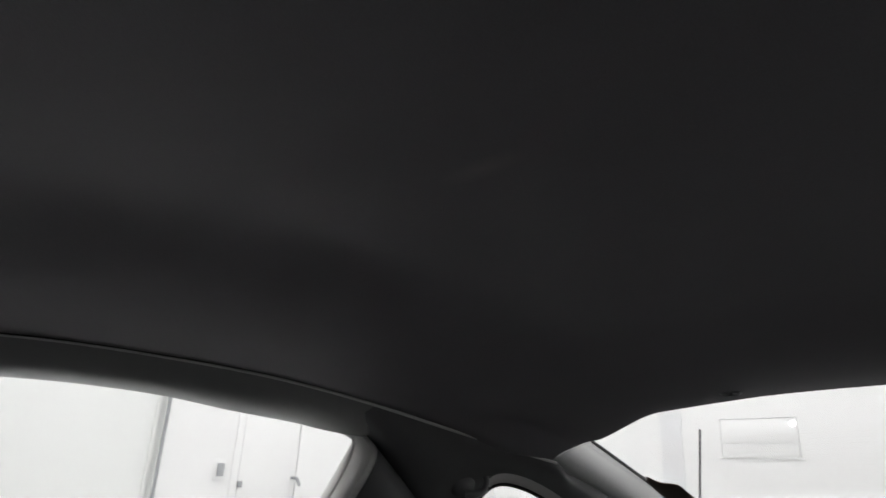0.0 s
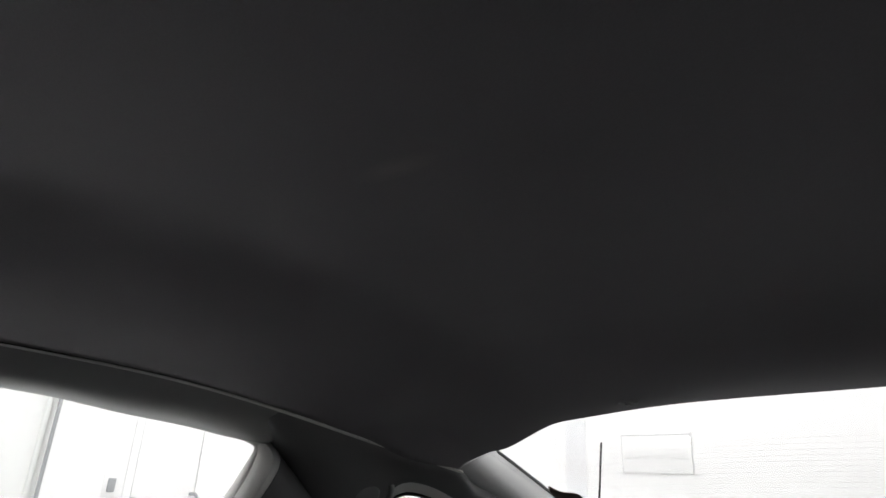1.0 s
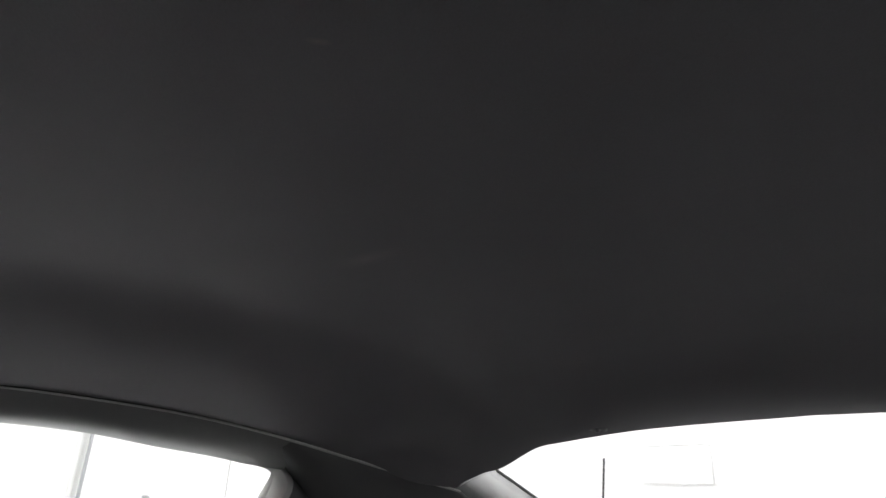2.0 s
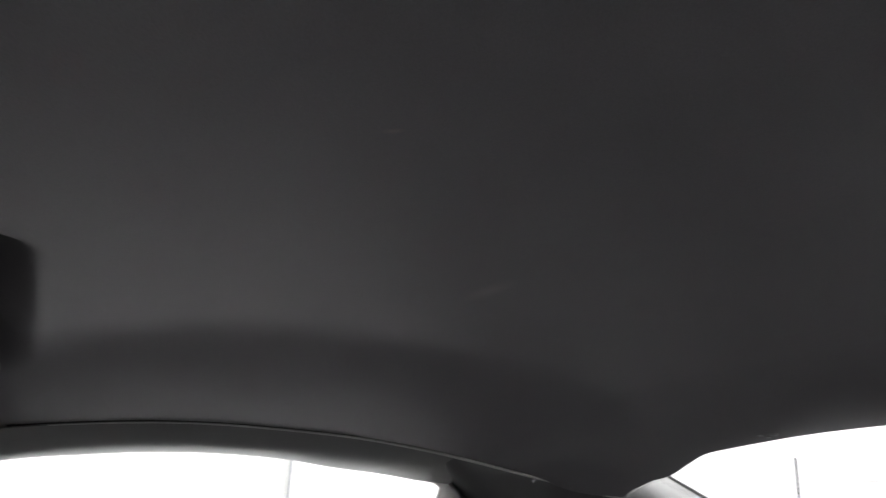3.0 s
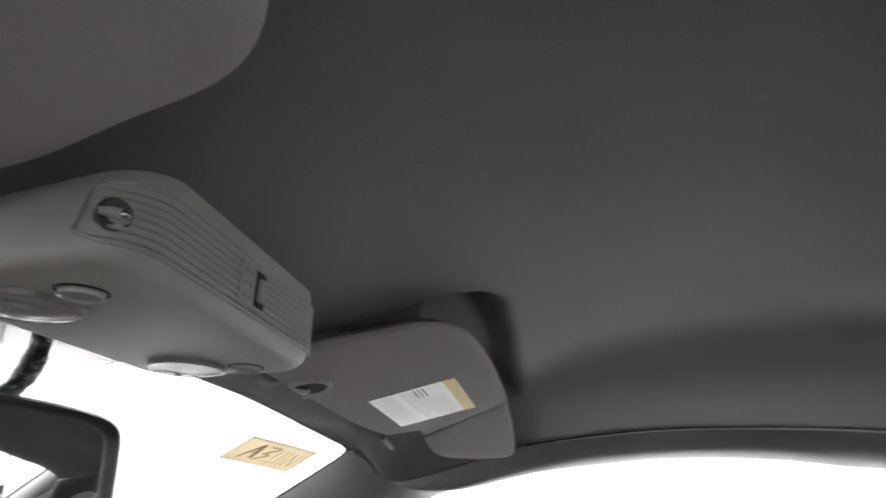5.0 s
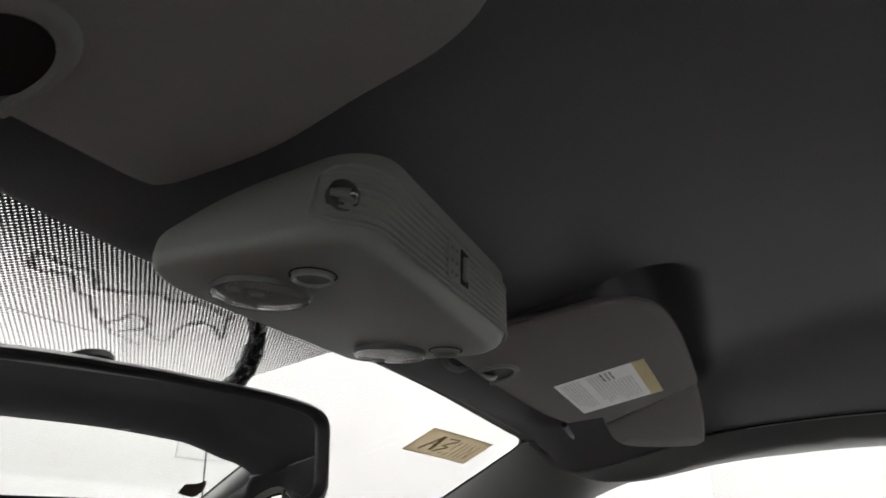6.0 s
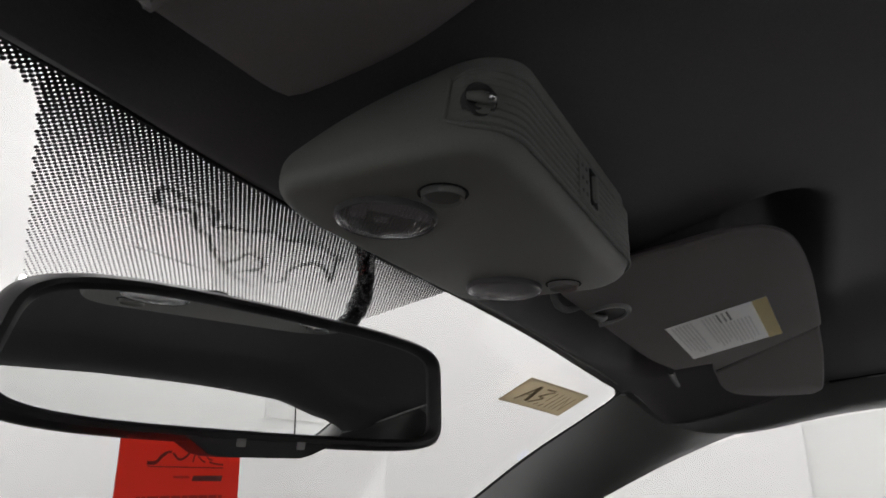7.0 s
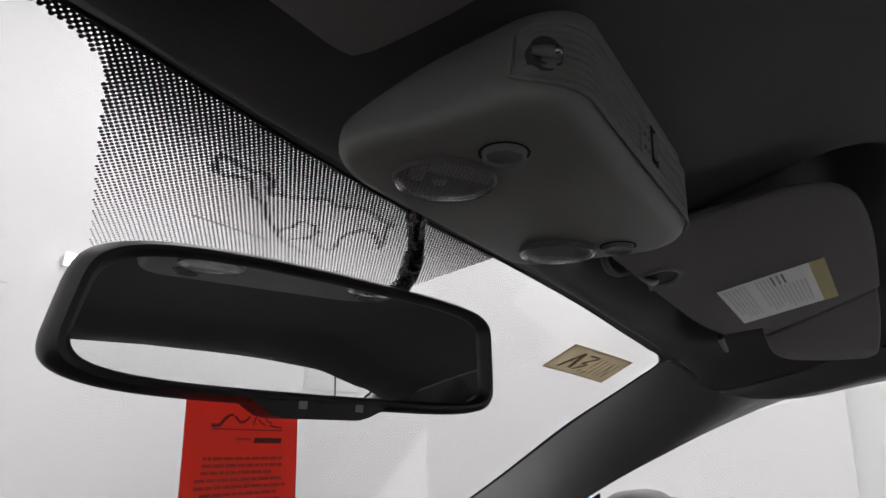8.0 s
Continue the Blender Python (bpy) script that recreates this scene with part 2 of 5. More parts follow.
def sheet(rows, thick, closed=False):
    """A skin with thickness, grown along the mean normal of its faces."""
    bm = loft(rows, closed)
    bmesh.ops.recalc_face_normals(bm, faces=bm.faces)
    bmesh.ops.solidify(bm, geom=bm.faces[:], thickness=thick)
    return bm


def spline(points, n):
    """n points evenly along a smooth curve through the points."""
    p = [Vector(q) for q in points]
    p = [p[0] * 2 - p[1]] + p + [p[-1] * 2 - p[-2]]
    out = []
    for k in range(len(p) - 3):
        for i in range(24):
            t = i / 24
            a, b, c, d = p[k:k + 4]
            out.append(0.5 * (2 * b + (c - a) * t + (2 * a - 5 * b + 4 * c - d) * t * t + (3 * b - a - 3 * c + d) * t ** 3))
    out.append(p[-2])
    run = [0.0]
    for a, b in zip(out, out[1:]):
        run.append(run[-1] + (b - a).length)
    res, k = [], 0
    for i in range(n):
        s = run[-1] * i / (n - 1)
        while k < len(run) - 2 and run[k + 1] < s:
            k += 1
        f = (s - run[k]) / max(1e-9, run[k + 1] - run[k])
        res.append(out[k].lerp(out[k + 1], min(1, f)))
    return res


def even(points, n):
    """n points evenly along a straight-sided run."""
    p = [Vector(q) for q in points]
    run = [0.0]
    for a, c in zip(p, p[1:]):
        run.append(run[-1] + (c - a).length)
    res, k = [], 0
    for i in range(n):
        s = run[-1] * i / (n - 1)
        while k < len(run) - 2 and run[k + 1] < s:
            k += 1
        res.append(p[k].lerp(p[k + 1], (s - run[k]) / max(1e-9, run[k + 1] - run[k])))
    return res


def table(x, knots):
    """Smooth lookup in a short list of (x, value), x falling or rising."""
    ks = sorted(knots)
    xs, ys = [k[0] for k in ks], [k[1] for k in ks]
    if x <= xs[0]:
        return ys[0] + (x - xs[0]) * (ys[1] - ys[0]) / (xs[1] - xs[0])
    if x >= xs[-1]:
        return ys[-1] + (x - xs[-1]) * (ys[-1] - ys[-2]) / (xs[-1] - xs[-2])
    i = max(k for k in range(len(xs) - 1) if xs[k] <= x)
    h = xs[i + 1] - xs[i]
    t = (x - xs[i]) / h

    def slope(j):
        if j == 0 or j == len(xs) - 1:
            a, b = (0, 1) if j == 0 else (j - 1, j)
            return (ys[b] - ys[a]) / (xs[b] - xs[a])
        return (ys[j + 1] - ys[j - 1]) / (xs[j + 1] - xs[j - 1])
    m0, m1 = slope(i) * h, slope(i + 1) * h
    return (2 * t**3 - 3 * t**2 + 1) * ys[i] + (t**3 - 2 * t**2 + t) * m0 + (-2 * t**3 + 3 * t**2) * ys[i + 1] + (t**3 - t**2) * m1


def smoothstep(a, b, x):
    t = min(1, max(0, (x - a) / (b - a)))
    return t * t * (3 - 2 * t)


def box(lo, hi, bevel=0.0, bm=None, segments=2):
    own = bm is None
    bm = bm or bmesh.new()
    c = [(a + b) / 2 for a, b in zip(lo, hi)]
    s = [abs(b - a) for a, b in zip(lo, hi)]
    r = bmesh.ops.create_cube(bm, size=1, matrix=Matrix.Translation(c) @ Matrix.Diagonal((*s, 1)))
    if bevel and own:
        bmesh.ops.bevel(bm, geom=bm.edges[:], offset=bevel, segments=segments, affect="EDGES", profile=0.5)
    return bm


def frame_axes(normal, up=(0, 0, 1)):
    n = Vector(normal).normalized()
    right = Vector(up).cross(n).normalized()
    return right, n.cross(right), n


def tube(points, radius, sides=10, cap=True, wobble=None):
    """A round bar along points; radius may be a function of the run from 0 to 1."""
    rows = []
    for i, p in enumerate(points):
        a, b = points[max(0, i - 1)], points[min(len(points) - 1, i + 1)]
        d = (Vector(b) - Vector(a)).normalized()
        u = d.orthogonal().normalized() if i == 0 else (u - d * u.dot(d)).normalized()
        w = d.cross(u)
        r = radius(i / (len(points) - 1)) if callable(radius) else radius
        rows.append([Vector(p) + (u * math.cos(k) + w * math.sin(k)) * r for k in (2 * math.pi * j / sides for j in range(sides))])
    return loft(rows, closed=True, cap=cap)


def disc_stack(center, right, up, out, layers, sides=28, squash=1.0):
    """A turned form: layers of (radius, height along out), from rim to middle."""
    c, r, u, o = Vector(center), Vector(right), Vector(up), Vector(out)
    rows = []
    for rad, h in layers:
        rows.append([c + (r * math.cos(a) + u * math.sin(a) * squash) * rad + o * h for a in (2 * math.pi * k / sides for k in range(sides))])
    return loft(rows, closed=True, cap=True)


# ---- the car: windscreen, roof lining, side rails ----
def glass_z(x, y):
    return 1.26 - 0.40 * y - 0.11 * x * x


def rear_glass_z(x, y):
    return 1.266 + 0.28 * (y + 0.97) - 0.055 * x * x


HEADER_Y = [(-0.54, 0.000), (-0.30, 0.0115), (-0.167, 0.0165), (-0.11, 0.0220), (-0.04, 0.0265), (0.05, 0.0295), (0.15, 0.0275), (0.30, 0.0235), (0.40, 0.0215), (0.54, 0.0155)]


def header_y(x):
    return table(x, HEADER_Y)


SEAM_Z = [(0.06, 1.226), (0.012, 1.219), (-0.022, 1.192), (-0.042, 1.183), (-0.08, 1.189), (-0.13, 1.203), (-0.194, 1.222), (-0.27, 1.234), (-0.374, 1.243), (-0.483, 1.244), (-0.596, 1.240), (-0.712, 1.228), (-0.87, 1.204), (-0.96, 1.189), (-1.04, 1.176)]
SEAM_X = [(0.03, 0.537), (-0.05, 0.540), (-0.15, 0.545), (-0.25, 0.550), (-0.80, 0.550), (-0.95, 0.541), (-1.04, 0.528)]
CROWN_Z = [(0.03, 1.2485), (-0.03, 1.2460), (-0.105, 1.2570), (-0.20, 1.284), (-0.30, 1.306), (-0.45, 1.322), (-0.60, 1.318), (-0.75, 1.304), (-0.90, 1.276), (-1.01, 1.2545), (-1.08, 1.240)]
REAR_Y = [(0.0, -1.009), (0.2, -1.012), (0.34, -1.017), (0.37, -1.021), (0.42, -1.041), (0.487, -1.068), (0.505, -1.054), (0.528, -1.030)]

REAR_Z = [(0.0, 1.2544), (0.2, 1.2495), (0.34, 1.2375), (0.37, 1.2335), (0.42, 1.222), (0.487, 1.205), (0.505, 1.195), (0.528, 1.1795)]


# how far from the middle the flat of the roof ends in a fold
FOLD_X = [(-0.16, 0.430), (-0.21, 0.404), (-0.24, 0.391), (-0.27, 0.378), (-0.32, 0.366), (-0.42, 0.354), (-0.52, 0.344), (-0.66, 0.334), (-0.80, 0.340), (-0.95, 0.35)]


def bend(d, w):
    """A ramp that starts at 0 with a rounded knee of width w."""
    return w * math.log1p(math.exp(min(60.0, d / w)))


def padded_drop(x, fold):
    """How far the lining falls from its middle: nearly flat, then a fold, then easing to the rail."""
    return 0.008 * x * x / fold + 0.80 * bend(x - fold, 0.011) - 0.46 * bend(x - fold - 0.095, 0.034) - 0.5 * bend(x - 0.540, 0.004)


def lining_point(u, v):
    """The roof lining, u across from -1 to 1, v from the windscreen to the rear window."""
    a = abs(u)
    x = a * 0.54
    yf, yr = header_y(math.copysign(x, u)), table(min(x, 0.528), REAR_Y)
    y = yf + (yr - yf) * v
    x = a * table(y, SEAM_X)
    zs, zc = table(y, SEAM_Z), table(y, CROWN_Z)
    soft_fold = 1 - 0.10 * a * a - 0.90 * a ** 8
    firm_fold = 1 - padded_drop(x, table(y, FOLD_X)) / padded_drop(table(y, SEAM_X), table(y, FOLD_X))
    share = (1 - smoothstep(-0.235, -0.165, y)) * smoothstep(-0.99, -0.78, y)
    z = zs + (zc - zs) * (soft_fold + (firm_fold - soft_fold) * share)
    z += (table(min(0.528, x), REAR_Z) - z) * smoothstep(0.80, 1.0, v)
    z += (glass_z(x, yf) - 0.0015 - z) * (1 - smoothstep(0.0, 0.045, v))
    z -= 0.016 * math.exp(-((y + 0.012) / 0.033) ** 2) * (1 - smoothstep(0.30, 0.48, x)) * smoothstep(0.0, 0.03, v)
    # shallow recess in which the sun visors lie
    qx, qy = max(0.0, 0.178 - x) + max(0.0, x - 0.414), max(0.0, -0.168 - y)
    inside = (1 - smoothstep(0.004, 0.052, math.hypot(qx, qy))) * (1 - smoothstep(-0.045, -0.01, y))
    z += 0.040 * inside
    # hidden dip added over the visor's middle, blocking windscreen light from the gap
    core = min(x - 0.178, 0.427 - x, y + 0.168)
    light_stop = smoothstep(0.012, 0.036, core) * (1 - smoothstep(-0.095, -0.070, y))
    return Vector((math.copysign(x, u), y, z + (visor_z(x, y) + 0.0215 - z) * light_stop))


def build_lining():
    rows = []
    us = [math.copysign(abs(s) ** 0.8, s) for s in (i / 84 for i in range(-84, 85))]
    for j in range(281):
        rows.append([lining_point(u, (j / 280)) for u in us])
    bm = loft(rows)
    # rolled lips at the windscreen and the rear window
    for e in (0, 280):
        out = 1 if e == 0 else -1
        edge = rows[e]
        loft([edge, [p + Vector((0, 0.003 * out, 0.002)) for p in edge], [p + Vector((0, 0.002 * out, 0.010)) for p in edge]], bm=bm)
    structure("ceiling", bm, FABRIC, "dark charcoal fabric roof lining of a car, faintly smudged", "headliner")
    top = []
    for j in range(41):
        top.append([lining_point(i / 20, j / 40) + Vector((0, 0, 0.030 + 0.01 * (1 - abs(i / 20)))) for i in range(-20, 21)])
    structure("roof", sheet(top, 0.004), CAR_PAINT, "painted steel roof skin above the lining", "car roof")


WINDOW_EDGE = [(0.720, 0.36, 0.915), (0.690, 0.27, 0.978), (0.655, 0.145, 1.056), (0.634, 0.035, 1.1145), (0.621, -0.044, 1.152), (0.611, -0.115, 1.179), (0.603, -0.203, 1.196), (0.600, -0.273, 1.2035), (0.600, -0.344, 1.2105), (0.600, -0.42, 1.2135), (0.600, -0.50, 1.2115), (0.601, -0.573, 1.2045), (0.603, -0.65, 1.199), (0.606, -0.700, 1.1935), (0.606, -0.755, 1.190)]


def rail_inner():
    low = [(0.872, 0.56, 0.955), (0.797, 0.429, 1.019), (0.731, 0.322, 1.072), (0.644, 0.187, 1.140), (0.590, 0.085, 1.188), (0.563, 0.039, 1.209)]
    ys = [0.012, -0.005, -0.022, -0.042, -0.08, -0.13, -0.194, -0.27, -0.374, -0.483, -0.596, -0.70, -0.765]
    return low + [(table(y, SEAM_X) - 0.001, y, table(y, SEAM_Z) - 0.001) for y in ys]


def build_rail(side, name):
    """Windscreen pillar and roof rail trim in one run, from the dash to the rear door post."""
    n = 150
    inner, outer = spline(rail_inner(), n), spline(WINDOW_EDGE, n)
    # pair each inner point with the outer point of like run, eased where the seam dips
    rows = []
    for i in range(n):
        a, b = inner[i], outer[i]
        d = b - a
        w = d.length
        up = Vector((0.5, 0.05, 0.85)).normalized()
        inward = Vector((-0.75, 0, -0.65)).normalized()
        low = smoothstep(-0.01, 0.03, a.y)
        lip = (up * 0.012 + Vector((0.012, 0, 0))).lerp(Vector((0.022, -0.004, -0.006)), low)
        row = [a + lip, a + lip * 0.3, a + inward * 0.0025]
        for f in (0.05, 0.12, 0.20, 0.28, 0.37, 0.46, 0.55, 0.64, 0.72, 0.79, 0.85, 0.90, 0.94, 0.97):
            row.append(a + d * f + inward * (0.0025 * (1 - f) + (min(0.011, 0.13 * w) + (min(0.022, 0.26 * w) - min(0.011, 0.13 * w)) * smoothstep(-0.16, -0.02, a.y)) * (1 - 0.8 * smoothstep(0.86, 1.0, i / n)) * 4 * f * (1 - f)))
        row.append(b + inward * 0.0004)
        row.append(b + Vector((0.004, 0, 0.0006)))
        row.append(b + Vector((0.016, 0, 0.004)))
        row.append(b + Vector((0.040, 0, 0.012)))
        row.append((b + Vector((0.035, 0, 0.050))).lerp(b.lerp(a, 0.3) + Vector((0.036, 0, 0.004)), low))
        row.append((a + Vector((0.025, 0.0, 0.050))).lerp(b.lerp(a, 0.7) + Vector((0.030, -0.002, 0)), low))
        row.append((a + Vector((-0.03, 0.0, 0.052))).lerp(a + lip, low))
        rows.append([Vector((p.x * side, p.y, p.z)) for p in row])
    seal = [Vector((p.x * side, p.y, p.z)) for p in inner if p.y > 0.045]
    seal += spline([Vector((0.566 * side, 0.043, 1.207)), Vector((0.551 * side, 0.026, 1.2145)), Vector((0.537 * side, 0.018, 1.2195)), Vector((0.515 * side, 0.0165, 1.2235))], 12)
    seal += [Vector((x * side, header_y(x * side) + 0.001, glass_z(x, header_y(x * side)) - 0.0012)) for x in (0.49 - 0.035 * k for k in range(15))]
    # added glossy bead that makes the highlight along the lining's front lip
    bead = [lining_point(side * (0.20 + 0.73 * k / 40), 0.009) - Vector((0, 0, 0.0006)) for k in range(41)]
    structure("trim_header_gleam", tube(bead, 0.0010, 8), PLASTIC, "thin glossy bead added for the highlight on the lining lip", "trim edge")
    structure("trim_windscreen_corner", box((min(0.5665 * side, 0.584 * side), -0.012, 1.2150), (max(0.5665 * side, 0.584 * side), 0.0300, 1.243), 0.004), BLACK, "black rubber corner of the windscreen seal", "window seal")
    structure("trim_windscreen_seal", tube(seal, lambda t: 0.0028 - 0.0014 * smoothstep(0.5, 0.75, t), 8), BLACK, "black rubber seal along the windscreen edge", "window seal")
    return structure(name, loft(rows), PLASTIC, "dark grey moulded windscreen pillar and roof rail trim", "pillar trim")


def build_roof_side(side, name):
    """Closes the roof edge above the rail trim."""
    rows = []
    for k in range(60):
        y = 0.0 - 0.98 * k / 59
        x, z = table(y, SEAM_X), table(y, SEAM_Z)
        rows.append([Vector((px * side, y, pz)) for px, pz in ((x + 0.006, z + 0.006), (x + 0.035, z + 0.012), (x + 0.04, z + 0.040), (x + 0.02, z + 0.056), (x - 0.05, z + 0.075))])
    structure(name, sheet(rows, 0.003), CAR_PAINT, "painted steel roof edge above the side windows", "car roof")


def build_seam_bead(side):
    """Dark groove, then the thin edge of the trim, under the lining."""
    def run(y0, y1, dx, dz):
        return [Vector(((table(y, SEAM_X) + dx) * side, y, table(y, SEAM_Z) + dz)) for y in (y0 + (y1 - y0) * k / 79 for k in range(80))]
    structure("trim_seam_groove", tube(run(-0.205, -0.98, -0.0012, 0.0010), lambda t: 0.0022 - 0.0008 * t, 8), BLACK, "dark joint between trim and roof lining", "trim edge")
    structure("trim_seam_edge", tube(run(-0.24, -1.035, -0.003, -0.0024), lambda t: 0.0006 + 0.0013 * min(1, 1.5 * t), 8), PALE_TRIM, "thin moulded edge where trim meets the roof lining", "trim edge")


def side_x(y, z):
    return 0.575 + 0.35 * (1.2 - z) + 0.16 * min(0, y + 0.86)


# where the dark post meets the pale strip towards the door glass
POST_EDGE = [(0.655, -0.665, 0.84), (0.621, -0.702, 1.012), (0.598, -0.717, 1.077), (0.584, -0.727, 1.119), (0.575, -0.737, 1.143), (0.576, -0.748, 1.166), (0.592, -0.755, 1.180), (0.606, -0.753, 1.190), (0.612, -0.741, 1.197), (0.614, -0.71, 1.205), (0.620, -0.665, 1.212)]


def build_quarter(side, name):
    """Rear post and trim round the small quarter window."""
    n = 90
    outer = [Vector(p) + Vector((0.0015, -0.010, 0)) for p in POST_EDGE[:-3]] + [Vector((0.584, -0.738, 1.205)), Vector((0.563, -0.712, 1.220))]
    outer += [(table(y, SEAM_X) - 0.001, y, table(y, SEAM_Z) - 0.001) for y in (-0.725, -0.80, -0.88, -0.96, -1.03)]
    outer += [(0.549, -1.09, 1.164), (0.549, -1.20, 1.126), (0.56, -1.40, 1.03), (0.60, -1.55, 0.93)]
    inner = [(-0.86, 0.84), (-0.915, 1.06), (-0.937, 1.123), (-0.951, 1.147), (-0.968, 1.157), (-0.993, 1.158), (-1.034, 1.150), (-1.099, 1.127), (-1.22, 1.07), (-1.40, 0.95)]
    inner = [(side_x(y, z), y, z) for y, z in inner]
    a, b = spline(outer, n), spline(inner, n)
    rows = []
    for i in range(n):
        p, q = a[i], b[i]
        d = q - p
        row = [p + Vector((0.03, -0.012, 0.006)), p + Vector((0.008, -0.006, 0.002))]
        for f in (0.0, 0.06, 0.15, 0.3, 0.5, 0.7, 0.85, 0.95, 1.0):
            row.append(p + d * f + Vector((-0.010 * math.sin(math.pi * min(1, f + 0.03)), 0, 0)))
        row.append(q + Vector((0.006, -0.002, -0.002)))
        rows.append(row)
    rows = [[Vector((v.x * side, v.y, v.z)) for v in r] for r in rows]
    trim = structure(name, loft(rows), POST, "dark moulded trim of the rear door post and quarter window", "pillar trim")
    # reveal of the quarter window, a black seal and the glass behind
    mid = Vector((0, -1.08, 1.03))

    def grow(k, x):
        return [Vector(((v.x + x) * side, v.y + (mid.y - v.y) * k, v.z + (mid.z - v.z) * k)) for v in b]
    structure("trim_quarter_reveal", loft([grow(0, 0.003), grow(0.03, 0.007), grow(0.10, 0.014), grow(0.115, 0.018)]), PALE_TRIM, "grey moulded reveal round the quarter window", "window trim")
    structure("trim_quarter_seal", sheet([grow(0.110, 0.0165), grow(0.128, 0.020)], 0.003), BLACK, "black rubber seal of the quarter window", "window seal")
    ring = grow(0.12, 0.030)
    bm = bmesh.new()
    bm.faces.new([bm.verts.new(v) for v in ring])
    bmesh.ops.solidify(bm, geom=bm.faces[:], thickness=0.004)
    pane = structure("window_quarter", bm, GLASS, "clear quarter window pane", "car window", smooth=False)
    pane.visible_shadow = False
    return trim


def build_front_jamb(side):
    """Pale strip where the rear post turns outward to the door glass."""
    edge = [(0.735, -0.650, 0.840), (0.681, -0.696, 1.003), (0.657, -0.714, 1.072), (0.641, -0.725, 1.116), (0.633, -0.734, 1.141), (0.623, -0.743, 1.168), (0.618, -0.747, 1.182), (0.616, -0.742, 1.188), (0.615, -0.728, 1.1915), (0.616, -0.700, 1.196), (0.616, -0.660, 1.200)]
    a, b = spline(edge, 70), spline(POST_EDGE, 70)
    rows = []
    for p, q in zip(a, b):
        d = q - p
        lift = Vector((-0.10, 0.30, -0.05)) * d.length
        row = [p + Vector((0.03, -0.02, 0.004)), p + Vector((0.004, -0.003, 0)), p]
        for f, h in ((0.14, 0.35), (0.26, 0.5), (0.33, 0.42), (0.37, 0.28), (0.41, 0.42), (0.50, 0.62), (0.64, 0.72), (0.77, 0.70), (0.88, 0.52), (0.95, 0.32)):
            row.append(p + d * f + lift * h * 0.55)
        row += [q + Vector((-0.0005, 0.001, 0)), q + Vector((0.0, -0.004, 0)), q + Vector((0.002, -0.009, 0)), q + Vector((0.006, -0.015, 0)), q + Vector((0.016, -0.022, 0))]
        rows.append([Vector((v.x * side, v.y, v.z)) for v in row])
    structure("trim_door_post", loft(rows), PALE_TRIM, "grey rubber and plastic edge of the rear door post", "pillar trim")


def build_rear_pillar(side):
    """Pale grey panel between the lining and the rear window."""
    top = spline([(0.531, -1.036, 1.1795), (0.512, -1.050, 1.192), (0.489, -1.069, 1.204)], 16)
    rows = []
    for j in range(40):
        f = j / 39
        row = []
        lo = Vector((0.549 + 0.03 * f, -1.05 - 0.50 * f, 1.181 - 0.20 * f))
        hi = Vector((0.4885 - 0.02 * f, -1.068 - 0.42 * f, 1.2055 - 0.165 * f))
        for i in range(16):
            s = i / 15
            p = lo.lerp(hi, s)
            p = p.lerp(top[i], 1 - smoothstep(0.0, 0.30, f))
            far = Vector((-0.08, -0.284, 1.148))
            p = p + Vector((0.010, 0, -0.004)) * max(0, 1 - s / 0.4) ** 2 * smoothstep(0.05, 0.5, f)
            row.append(far + (p - far) * (1 + 0.19 * s * s) + Vector((-0.004, 0, 0.004)) * math.sin(math.pi * s))
        row.append(row[-1] + Vector((0.0, -0.002, 0.005)))
        row.insert(0, row[0] + Vector((0.03, 0, -0.02)))
        rows.append([Vector((v.x * side, v.y, v.z)) for v in row])
    rows.insert(0, [v + Vector((0.012 * side, 0.012, 0.022)) for v in rows[0]])
    rows.insert(0, [v + Vector((0.012 * side, 0.05, 0.03)) for v in rows[0]])
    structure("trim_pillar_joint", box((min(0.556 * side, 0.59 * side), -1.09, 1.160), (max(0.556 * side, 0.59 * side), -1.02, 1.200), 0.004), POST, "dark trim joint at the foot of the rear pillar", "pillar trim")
    structure("trim_rear_pillar", loft(rows), GREY_TRIM, "smooth grey plastic rear pillar trim beside the rear window", "pillar trim")
    edge = [Vector((abs(r[-2].x) * side, r[-2].y + 0.002, r[-2].z + 0.003)) for r in rows[2:]]
    structure("trim_rear_seal", tube(edge, 0.0036, 8), BLACK, "black rubber seal along the rear window", "window seal")


def grid_glass(name, fz, x0, x1, y0, y1, label, n=24):
    rows = [[Vector((x0(y) + (x1(y) - x0(y)) * i / n, y, 0)) for i in range(n + 1)] for y in (y0 + (y1 - y0) * j / n for j in range(n + 1))]
    for r in rows:
        for v in r:
            v.z = fz(v.x, v.y)
    bm = sheet(rows, -0.005)
    ob = structure(name, bm, GLASS, label, "car window")
    ob.visible_shadow = False
    return ob


